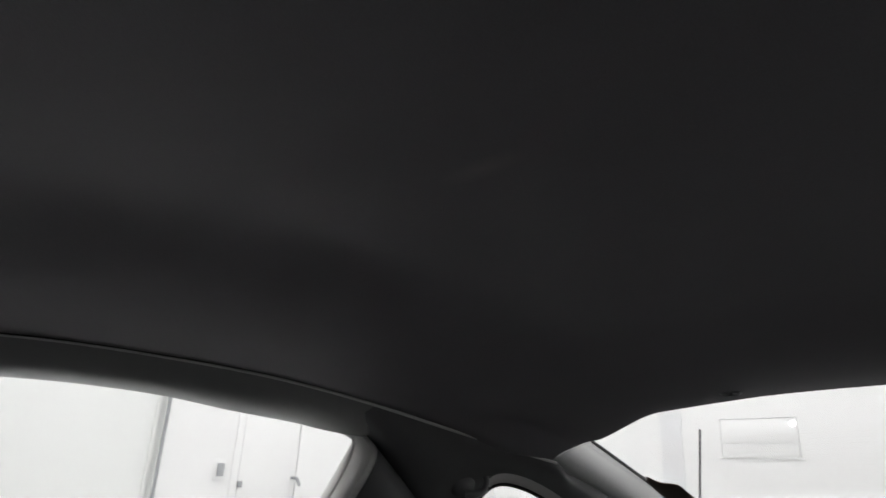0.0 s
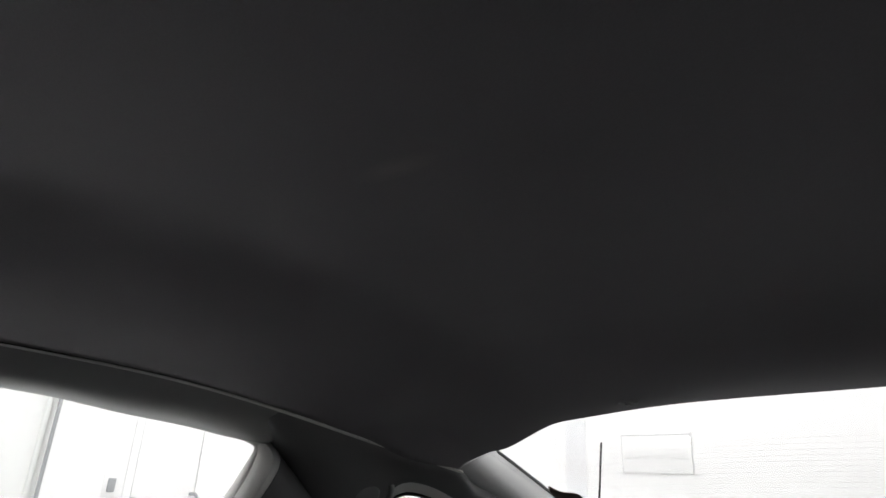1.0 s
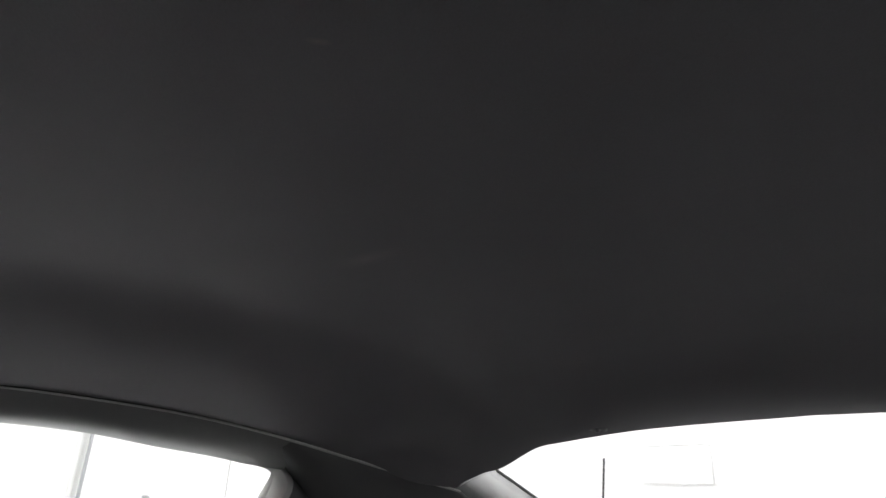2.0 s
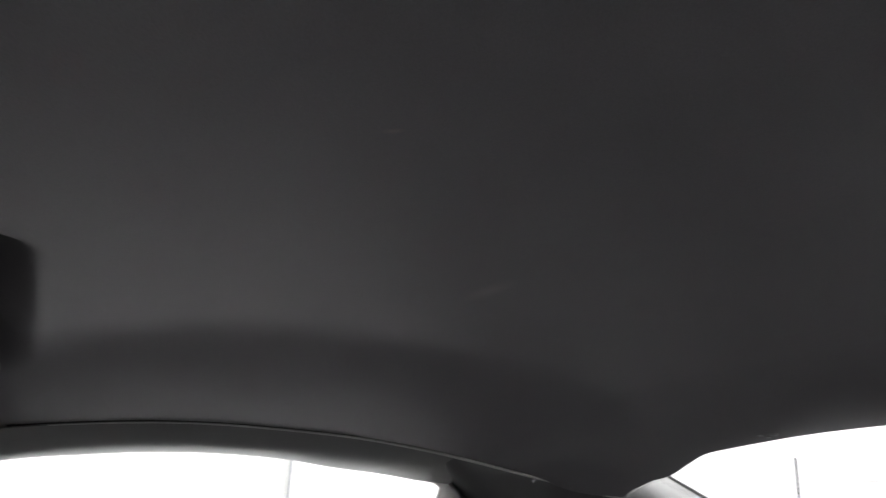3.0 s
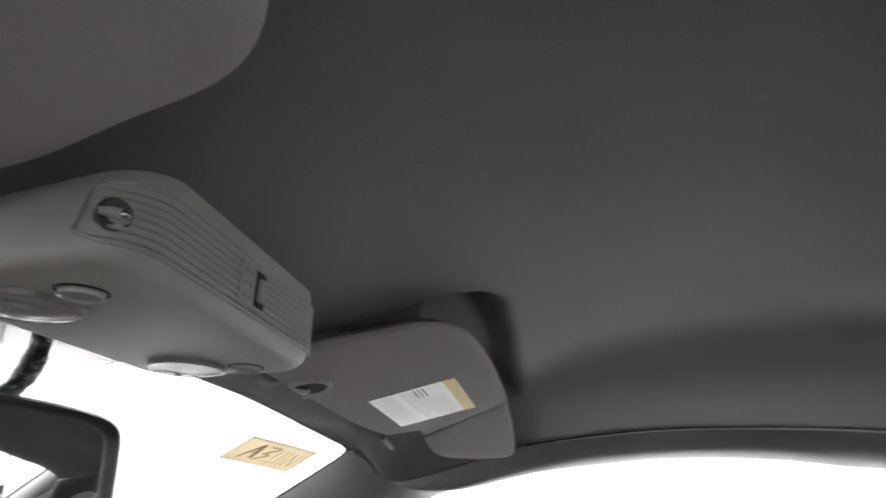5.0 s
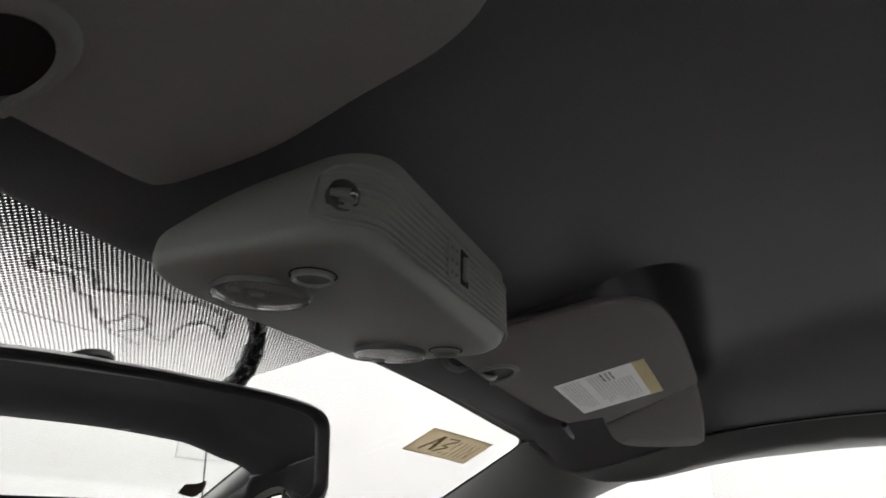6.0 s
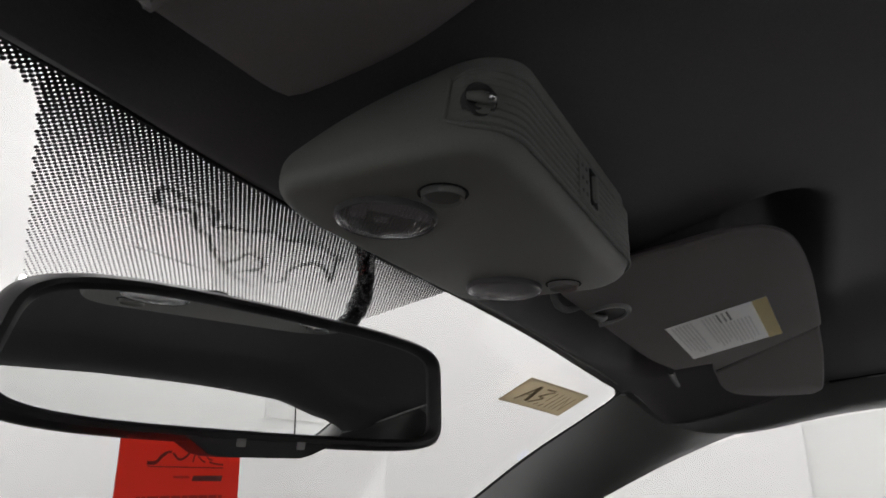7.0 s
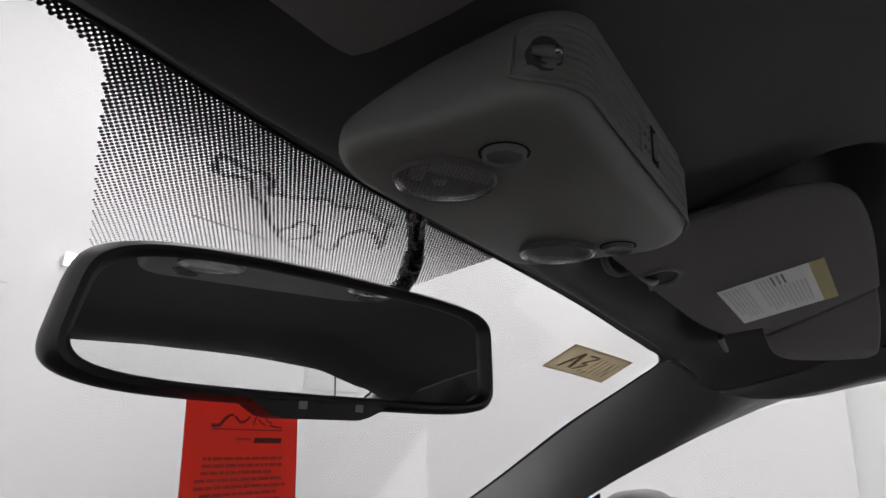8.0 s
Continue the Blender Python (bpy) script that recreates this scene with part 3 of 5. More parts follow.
def build_windows():
    half = lambda y: 0.545 + 0.62 * max(0, y - 0.01)
    grid_glass("window_windscreen", lambda x, y: glass_z(x, y) + 0.004, lambda y: -half(y), half, -0.02, 0.95, "clear raked windscreen with a dotted shade band")
    grid_glass("window_rear", lambda x, y: rear_glass_z(x, y) + 0.006, lambda y: -0.64, lambda y: 0.64, -1.72, -1.0, "sloping rear window with fine heater lines")
    for side, name in ((1, "window_passenger"), (-1, "window_driver")):
        rows = []
        front = lambda z: table(z, [(0.84, 0.42), (0.95, 0.325), (1.05, 0.165), (1.11, 0.055), (1.15, -0.025), (1.19, -0.17), (1.215, -0.34)])
        for j in range(13):
            z = 0.84 + 0.375 * j / 12
            rows.append([Vector(((0.6 + 0.35 * (1.21 - z) + 0.018) * side, y, z)) for y in [front(z) + (-0.77 - front(z)) * i / 20 for i in range(21)]])
        ob = structure(name, sheet(rows, 0.004), GLASS, "clear frameless door window, fully closed", "car window")
        ob.visible_shadow = False


def build_shade_band():
    """Black printed dots on the windscreen round the mirror, merging at the top and thinning out downwards."""
    verts, faces = [], []
    step = 0.0014
    near = step * math.sqrt(2)

    def add(x, y, r, sides=8, lift=0.0):
        k = len(verts)
        for i in range(sides):
            a = 2 * math.pi * (i + 0.5) / sides
            px, py = x + r * math.cos(a), y + r * math.sin(a)
            verts.append((px, py, glass_z(px, py) - 0.0012 - lift))
        faces.append(tuple(range(k, k + sides)))
    # plain wavy emblem outlines among the dots, drawn by swelling the dots along them
    waves = [[(-0.0898, 0.0474), (-0.0886, 0.0524), (-0.0829, 0.058), (-0.0758, 0.057), (-0.0659, 0.055), (-0.0579, 0.0627), (-0.0459, 0.0664), (-0.036, 0.0747), (-0.0245, 0.0802), (-0.0123, 0.086), (0.006, 0.0884)],
             [(-0.0898, 0.0474), (-0.0819, 0.0483), (-0.0726, 0.0495), (-0.0638, 0.048), (-0.056, 0.0516), (-0.0515, 0.0576), (-0.0453, 0.0555), (-0.0329, 0.0522), (-0.0238, 0.047), (-0.0121, 0.0475), (0.0003, 0.0422), (0.0114, 0.043), (0.0332, 0.0432)],
             [(-0.0245, 0.0802), (-0.0202, 0.0721), (-0.0206, 0.0676), (-0.0139, 0.0658), (-0.0049, 0.0699), (-0.005, 0.0761), (-0.0123, 0.083)],
             [(-0.005, 0.0761), (0.0002, 0.0766), (0.0115, 0.0804), (0.0178, 0.0773), (0.0138, 0.0696), (0.0139, 0.0613), (0.0213, 0.0548), (0.0319, 0.0568), (0.0447, 0.0636)],
             [(0.0276, 0.0432), (0.033, 0.050), (0.040, 0.057), (0.0447, 0.0636)]]
    swollen = set()
    for wave in waves:
        for p in spline([(x, y, 0) for x, y in wave], 160):
            j = round((p.y - 0.006) / step)
            i = round(p.x / (2 * step) - 0.5 * (j % 2))
            swollen.add((i, j))
    for j in range(int(0.140 / step)):
        y = 0.006 + j * step
        for i in range(-90, 91):
            x = (2 * i + j % 2) * step
            # a tab that narrows downwards, with rounded shoulders into a thin band along the header
            edge = header_y(x) + 0.001
            left, right = -0.1545 + 0.57 * (y - 0.029), 0.132 - 0.46 * (y - 0.03)
            band = x < 0 and y < edge + 0.0045 + 0.011 * math.exp(-abs(x - left) / 0.009)
            if y < edge - 0.004 or not (left < x < right or band):
                continue
            r = near * max(0.24, 0.600 - 3.8 * (y - edge) - 0.045 * smoothstep(-0.06, 0.06, x))
            if not left < x < right:
                r = near * max(0.28, 0.60 - 12 * (y - edge))
            if y < edge + 0.0012:
                r = near * 0.68
            if (i, j) in swollen:
                r = max(near * 0.46, r + near * 0.11)
            add(x, y, r, 8, 0.00005 * (j % 2) + 0.00002 * (i % 2))
    # a fine straight stroke of small dots
    for i in range(60):
        add(-0.072 + 0.049 * i / 59, 0.0884, 0.00045, 6, 0.00012)
    me = bpy.data.meshes.new("shade_dots")
    me.from_pydata(verts, [], faces)
    me.materials.append(CERAMIC)
    ob = new("shade_dots", me)
    tagged(ob, "black printed dot pattern fading down the windscreen", "shade band", "", "stuff")


def build_heater_lines():
    for k in range(20):
        y = -1.120 - 0.0172 * k - 0.00015 * k * k
        x1 = 0.47 - 0.05 * k / 20
        pts = [Vector((x, y - 0.10 * x * x, rear_glass_z(x, y - 0.10 * x * x) - 0.0015)) for x in (-x1 + 2 * x1 * i / 30 for i in range(31))]
        structure("heater_line", tube(pts, 0.00022, 5), HEATER, "fine heater wire across the rear window", "heater line")


# ---- overhead console ----
def console_outline(inset, lean=0.0, draft=0.0, n=96):
    """Rounded footprint, from the middle of the front edge round by the driver's side; lean moves the rear edge out, draft the driver's side in."""
    y0, y1 = -0.1160 - lean + inset, -0.0120 - 0.7 * inset
    xl, xr = -0.0955 + 0.75 * inset + draft, 0.0885 - inset - 0.3 * draft
    pts = []
    for x, y, rx, ry, a0 in ((xl, y1, 0.036, 0.021, 90), (xl, y0, 0.021, 0.021, 180), (xr, y0, 0.036, 0.028, 270), (xr, y1, 0.021, 0.021, 0)):
        rx, ry = max(0.004, rx - 0.5 * inset), max(0.004, ry - 0.5 * inset)
        cx, cy = x + math.copysign(rx, -x), y + (ry if y == y0 else -ry)
        for k in range(n // 4):
            a = radians(a0 + 90 * k / (n // 4 - 1))
            pts.append((cx + rx * math.cos(a), cy + ry * math.sin(a)))
    return pts


CONSOLE_TOP = ((1.280, 0.0, -0.001, 0.0125), (1.262, 0.0, 0.0, 0.0088), (1.2555, 0.0, 0.0004, 0.0070), (1.2505, 0.0, 0.0008, 0.0054), (1.2390, 0.0, 0.0010, 0.0028), (1.2300, 0.0, 0.0006, 0.0010))


def build_console():
    base = thing("overhead_console", (0, -0.065, 1.255), "dark grey plastic overhead console with two reading lamps", "console")
    rows = []
    for z, ins, lean, draft in CONSOLE_TOP + ((1.2262, 0.0003, 0.0, 0.0004), (1.2240, 0.0011, 0.0, 0.0), (1.2222, 0.0025, 0.0, 0.0), (1.2209, 0.0044, 0.0, 0.0), (1.2203, 0.0066, 0.0, 0.0), (1.2201, 0.0090, 0.0, 0.0)):
        rows.append([Vector((x, y, z)) for x, y in console_outline(ins, lean, draft)])
    part("body", loft(rows, closed=True, cap=True), CONSOLE, base)
    # ribs along the rear face, from the driver's corner to the far end
    low, high = (even([(x, y, z) for x, y in console_outline(0.0, lean, draft)[25:73]], 90) for z, lean, draft in ((1.2300, 0.0006, 0.0010), (1.2505, 0.0008, 0.0054)))

    def over(k, z, out):
        """A place on the rear face: k along the ribs, z its height, out its lift."""
        p = low[k].lerp(high[k], (z - 1.2300) / 0.0205)
        d = (low[min(89, k + 1)] - low[max(0, k - 1)]).normalized()
        return Vector((p.x, p.y, z)) + Vector((d.y, -d.x, 0)) * out

    for k in range(7):
        z = 1.2282 + 0.0031 * k
        rws = []
        for i in range(90):
            fall = 1.0 if 2 <= i <= 87 else (0.4 if i in (1, 88) else 0.0)
            rws.append([over(i, z + h, o * fall - (0.002 if o <= 0 else 0.0002)) for o, h in ((0.0, 0.0), (0.0007, 0.0001), (0.0013, 0.0005), (0.0013, 0.0017), (0.0007, 0.0021), (0.0, 0.0022))])
        part("rib", loft(rws, closed=True, cap=True), CONSOLE, base)
    # raised lip that frames the ribs, and the dark joints between them
    lip = [over(k, 1.2266, 0.0006) for k in range(4, 90)][::-1] + [over(2, 1.2275, 0.0007), over(0, 1.2300, 0.0008), over(0, 1.2470, 0.0008), over(2, 1.2503, 0.0007)] + [over(k, 1.2512, 0.0006) for k in range(4, 90)]
    part("rib_frame", tube(lip, 0.0008, 8), CONSOLE, base, "thin raised lip round the ribs")
    # round recess with a bright lever at the driver's end of the ribs
    c = Vector((-0.0905, -0.1072, 1.2368))
    out = Vector((-0.62, -0.78, -0.05)).normalized()
    rt, up, out = frame_axes(out)
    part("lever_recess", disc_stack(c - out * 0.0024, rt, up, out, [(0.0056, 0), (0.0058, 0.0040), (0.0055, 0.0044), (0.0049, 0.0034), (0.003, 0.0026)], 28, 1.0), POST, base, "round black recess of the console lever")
    lever = part("lever", tube([c + rt * -0.0050 + out * 0.0014, c + rt * -0.0010 + out * 0.0026, c + rt * 0.0020 + out * 0.0028, c + rt * 0.0046 + out * 0.0020], lambda t: 0.0012 + 0.0009 * math.sin(math.pi * t), 12), BUTTON, base, "small dark lever")
    part("lever_tip", disc_stack(c + rt * 0.0026 + out * 0.0034, rt, up, out, [(0.0015, 0.0), (0.0017, 0.0008), (0.0014, 0.0016), (0.0007, 0.0021)], 20), CHROME, lever, "bright chrome tip")
    # slide switch
    s = Vector((-0.0050, -0.1178, 1.2388))
    sw = part("switch_plate", box((s.x - 0.0175, s.y - 0.0006, s.z - 0.0098), (s.x + 0.0075, s.y + 0.004, s.z + 0.0100), 0.0008), CONSOLE, base, "smooth plate round the slide switch")
    part("switch_slot", box((s.x - 0.0045, s.y - 0.0010, s.z - 0.0082), (s.x + 0.0052, s.y + 0.001, s.z + 0.0084), 0.0005), BLACK, sw, "dark slot of the slide switch")
    part("switch_knob", box((s.x - 0.0024, s.y - 0.0026, s.z - 0.0060), (s.x + 0.0022, s.y + 0.001, s.z + 0.0052), 0.0009), CONSOLE, sw)
    for i in range(2):
        for k in range(3):
            x, z = s.x - 0.0148 + 0.0050 * i, s.z - 0.0066 + 0.0056 * k
            part("switch_icon", box((x, s.y - 0.0011, z), (x + 0.0018, s.y - 0.0004, z + 0.0012), 0.0001), MID_INK, sw)
    # reading lamps with push buttons
    dn, rx, fy = Vector((0, 0, -1)), Vector((1, 0, 0)), Vector((0, -1, 0))
    for cx in (-0.0555, 0.0585):
        p = Vector((cx, -0.0485, 1.2198))
        lamp = part("reading_lamp", disc_stack(p, rx, fy, dn, [(0.0208, -0.001), (0.0207, 0.0012), (0.0204, 0.0021), (0.0199, 0.0023), (0.0196, 0.0020), (0.0195, 0.00006), (0.010, 0.00004)], 56), BOWL, base, "round reading lamp")
        wall = [[p + (rx * math.cos(a) + fy * math.sin(a)) * r + dn * h for a in (2 * math.pi * k / 56 for k in range(56))] for r, h in ((0.0197, 0.0022), (0.0194, 0.0019), (0.0192, 0.0001))]
        part("bezel", loft(wall, closed=True), CHROME, lamp, "bright inner rim of the lamp")
        # inside the lamp: a flat pale crescent painted for the windscreen's gleam and, in one, two small pale plates,
        # set along the lamp's own axes
        ax, ay = Vector((0.58, -0.81, 0)), Vector((0.81, 0.58, 0))

        def spot(u, v, z):
            return Vector((p.x, p.y, z)) + (ax * u + ay * v) * 0.0186
        cres = []
        for k in range(33):
            if cx < 0:
                u = -0.72 + 1.70 * k / 32
                rim = -math.sqrt(max(0.0, 1 - u * u))
                edge = max(rim, -0.24 + 0.36 * u + 0.10 * u * u)
            else:
                u = -0.96 + 1.92 * k / 32
                rim = math.sqrt(max(0.0, 1 - u * u))
                edge = min(rim, 0.55 + 0.10 * u * u)
            cres.append([spot(u, rim, 1.21955), spot(u, edge, 1.21955), spot(u, edge, 1.21970)])
        part("lamp_gleam", loft(cres), PALE_PATCH, lamp, "pale crescent painted for the gleam of the windscreen in the lamp")
        if cx < 0:
            for u, v, du, dv in ((-0.60, -0.14, 0.17, 0.24), (-0.10, 0.16, 0.17, 0.18)):
                rws = [[spot(u + a * du, v + b * dv, z) for a, b in ((-1, -1), (1, -0.8), (0.9, 1), (-0.9, 0.8))] for z in (1.21965, 1.21945)]
                part("pale_plate", loft(rws, closed=True, cap=True), PALE_PATCH, lamp, "small pale plate inside the lamp", smooth=False)
        lens = part("lens", disc_stack(p, rx, fy, dn, [(0.0191, 0.0006), (0.0186, 0.0009), (0.0170, 0.0011), (0.012, 0.0012), (0.005, 0.0012)], 48), LENS, lamp, "clear lamp lens with a fine lattice")
        lens.visible_shadow = False
        q = Vector((cx + (-0.0095 if cx < 0 else 0.0065), -0.080, 1.2202))
        b = part("button", disc_stack(q, rx, fy, dn, [(0.0080, -0.001), (0.0080, 0.0020), (0.0078, 0.0026), (0.0074, 0.0028), (0.0070, 0.0025), (0.0065, 0.0016), (0.004, 0.0012), (0.001, 0.0011)], 36), BUTTON, base, "round dished push button, slightly glossy")
        part("button_ring", disc_stack(q, rx, fy, dn, [(0.0096, -0.001), (0.0095, 0.0003), (0.0090, 0.0006), (0.0085, 0.0003), (0.0081, -0.001)], 36), BLACK, b, "black ring round the button")


# ---- sun visors ----
def visor_z(x, y):
    return 1.231 - 0.1 * x - 0.22 * y


def visor_outline(inset=0.0, n=120):
    pts = [(0.352, -0.082), (0.300, -0.071), (0.215, -0.063), (0.150, -0.058), (0.126, -0.0565), (0.1185, -0.060), (0.115, -0.075), (0.113, -0.100), (0.118, -0.131), (0.123, -0.162), (0.137, -0.181), (0.165, -0.192), (0.222, -0.1985), (0.305, -0.2015), (0.334, -0.202)]
    out = spline([(x, y, 0) for x, y in pts], n - 20)
    out += [out[-1].lerp(Vector((0.392, -0.111, 0)), (k + 1) / 10) for k in range(10)]
    out += [Vector((0.392, -0.111, 0)).lerp(Vector((0.362, -0.113, 0)), (k + 1) / 5) for k in range(5)]
    out += [Vector((0.362, -0.113, 0)).lerp(out[0], (k + 1) / 6) for k in range(5)]
    c = Vector((0.245, -0.135, 0))
    res = []
    for i, p in enumerate(out):
        a, b = out[i - 1], out[(i + 1) % len(out)]
        d = (b - a).normalized()
        nrm = Vector((-d.y, d.x, 0))
        if nrm.dot(c - p) < 0:
            nrm = -nrm
        res.append(p + nrm * inset)
    return res


def build_visor(side, shift, labelled, name, label, clip=0.177, hook_at=0.130, notch=1.0):
    base = thing(name, (0.25 * side + shift, -0.13, visor_z(0.25, -0.13) + 0.016), label, "sun visor", "sun visors")

    def place(v):
        return Vector((v.x * side + shift, v.y, v.z))
    rows = []
    for ins, h in ((0.026, 0.0180), (0.014, 0.0130), (0.006, 0.0085), (0.0016, 0.0060), (0.0003, 0.0046), (0.0030, 0.0042), (0.0034, 0.0036), (0.0005, 0.0030), (0.0010, 0.0014), (0.0030, 0.0004), (0.0065, 0.0)):
        rows.append([place(Vector((p.x, p.y, visor_z(p.x, p.y) + h))) for p in visor_outline(ins)])
    part("panel", loft(rows, closed=True, cap=True), VISOR, base)
    # the outer wing, bent down along a crease
    c1, c2 = Vector((0.391, -0.1105, 0)), Vector((0.3335, -0.2005, 0))
    for p in (c1, c2):
        p.z = visor_z(p.x, p.y)
    far = [(0.392, -0.111, 1.216), (0.404, -0.1115, 1.2125), (0.427, -0.1125, 1.2065), (0.446, -0.122, 1.202), (0.460, -0.150, 1.201), (0.470, -0.184, 1.2025), (0.468, -0.193, 1.204), (0.455, -0.1985, 1.208), (0.394, -0.2015, 1.225), (0.3335, -0.2005, 1.2418)]
    edge = spline(far, 60)
    mid = Vector((0.405, -0.155, 1.2162))
    nrm = Vector((0.267, 0.101, 0.958))
    rows = []
    for k, h in ((0.10, 0.0120), (0.02, 0.0115), (0.0, 0.0085), (0.0, 0.0045), (0.012, 0.0018), (0.05, 0.0002), (0.5, -0.0002)):
        rows.append([place(p.lerp(mid, k) + nrm * h) for p in edge])
    part("wing", loft(rows, closed=True, cap=True), VISOR, base)
    # clip rod in its notch, pivot arm at the outer end
    def at(x, y, h):
        return place(Vector((x, y, visor_z(x, y) + h)))
    def arch(r, lift):
        """Half ring open towards the windscreen."""
        pts = [(clip - r, -0.0625)] + [(clip - r * math.cos(a), -0.0735 - 0.92 * notch * r * math.sin(a)) for a in (math.pi * k / 20 for k in range(21))] + [(clip + r, -0.0625)]
        return [at(x, y, lift) for x, y in pts]
    part("clip_surround", sheet([arch(0.0158, 0.0005), arch(0.0154, -0.0009), arch(0.0150, -0.0014), arch(0.0136, -0.0014), arch(0.0128, -0.0006), arch(0.0124, 0.0016)], 0.0006), GREY_TRIM, base, "moulded arch round the clip notch")
    # no hole is cut: a flat black patch gives the notch its shade
    well = [at(clip + 0.0124 * math.cos(a), -0.0735 + 0.0112 * math.sin(a) * (notch if math.sin(a) < 0 else 1), -0.0005) for a in (2 * math.pi * k / 28 for k in range(28))]
    deep = [at(clip + 0.004 * math.cos(a), -0.0735 + 0.003 * math.sin(a), -0.0003) for a in (2 * math.pi * k / 28 for k in range(28))]
    part("notch_shade", loft([well, deep], closed=True, cap=True), BLACK, base, "flat black patch for the shade in the clip notch")
    part("clip_rod", tube([at(clip - 0.0150, -0.0635, -0.0008), at(clip - 0.0085, -0.0660, -0.0026), at(clip - 0.001, -0.0690, -0.0026), at(clip + 0.0015, -0.0700, -0.0006)], lambda t: 0.0010 + (0.0016 if labelled else 0.0004) * smoothstep(0.2, 0.5, t), 10), SATIN, base, "short bright clip rod")
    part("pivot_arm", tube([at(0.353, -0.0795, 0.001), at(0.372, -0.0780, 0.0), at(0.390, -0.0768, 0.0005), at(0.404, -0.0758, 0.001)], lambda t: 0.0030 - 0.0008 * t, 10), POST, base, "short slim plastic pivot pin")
    hook = [at(hook_at + 0.001, -0.049, 0.020), at(hook_at + 0.002, -0.0500, 0.007), at(hook_at + 0.006, -0.0505, 0.0012), at(hook_at + 0.013, -0.0512, 0.0), at(hook_at + 0.020, -0.0535, 0.0), at(hook_at + 0.024, -0.0575, 0.0010), at(hook_at + 0.027, -0.0605, 0.0030)]
    part("clip_hook", tube(spline(hook, 22), lambda t: 0.0018 + 0.0006 * math.sin(math.pi * t), 10), PLASTIC, base, "plastic hook that holds the visor")
    if labelled:
        a, b, c, d = (Vector((0.238, -0.0985, 0)), Vector((0.330, -0.1035, 0)), Vector((0.323, -0.1735, 0)), Vector((0.231, -0.1690, 0)))

        def slab(f0, f1, g0, g1, lift, bm=None):
            """f along the print lines, g from the front edge to the yellow band."""
            bm = bm or bmesh.new()
            q = []
            for f, g in ((f0, g0), (f1, g0), (f1, g1), (f0, g1)):
                p = a.lerp(b, f).lerp(d.lerp(c, f), g)
                q.append(p)
            low = [bm.verts.new((p.x, p.y, visor_z(p.x, p.y) - lift)) for p in q]
            top = [bm.verts.new((p.x, p.y, visor_z(p.x, p.y) - lift + 0.0003)) for p in q]
            bm.faces.new(low)
            bm.faces.new(top[::-1])
            for i in range(4):
                bm.faces.new((low[i], top[i], top[(i + 1) % 4], low[(i + 1) % 4]))
            return bm
        card = part("warning_label", slab(0, 1, 0, 1, 0.0005), PAPER, base, "white printed warning label with a yellow band", smooth=False)
        part("label_band", slab(0, 1, 0.862, 1, 0.0008), YELLOW, card, "yellow heading band", smooth=False)
        for k in range(14):
            g = 0.05 + 0.038 * k
            if k not in (6, 7):
                part("print_line", slab(0.05, 0.95 - 0.25 * random.random(), g, g + 0.016, 0.0008), INK, card, smooth=False)
        for k in range(6):
            g = 0.58 + 0.038 * k
            part("print_line", slab(0.30, 0.95 - 0.1 * random.random(), g, g + 0.016, 0.0008), INK, card, smooth=False)
        bm = bmesh.new()
        for k in range(3):
            slab(0.05, 0.26, 0.50 + 0.05 * k, 0.518 + 0.05 * k, 0.0008, bm)
        part("label_pictogram", bm, MID_INK, card, "small dark warning pictogram", smooth=False)


# ---- inside mirror, cable, card, sticker ----
MIRROR_AT = Vector((-0.005, 0.05, 1.133))
M_OUT = Vector((-0.233, -0.972, MIRROR_TILT)).normalized()
M_RIGHT = Vector((0.9724, -0.2331, 0))
M_UP = M_RIGHT.cross(-M_OUT) * -1 if M_RIGHT.cross(-M_OUT).z < 0 else M_RIGHT.cross(-M_OUT)


def mirror_ring(a, b, depth, n=96, power=5.0, hc=0.0345):
    pts = []
    for k in range(n):
        t = 2 * math.pi * k / n
        c, s = math.cos(t), math.sin(t)
        square = power + (2.5 if c > 0 else 0.0)
        u = math.copysign(abs(c) ** (2 / square), c)
        w = math.copysign(abs(s) ** (2 / square), s)
        sx = -0.0052 + a * u + 0.004 * w * (1 if u < 0 else -0.6) * abs(u)
        sx += 0.0016 * max(0.0, -u) * (1 + w)
        h = hc + b * w + (0.0035 * (1 - u * u) * w if w > 0 else 0.0012 * (1 - u * u) * w)
        pts.append(MIRROR_AT + M_RIGHT * sx + M_UP * h + M_OUT * depth)
    return pts


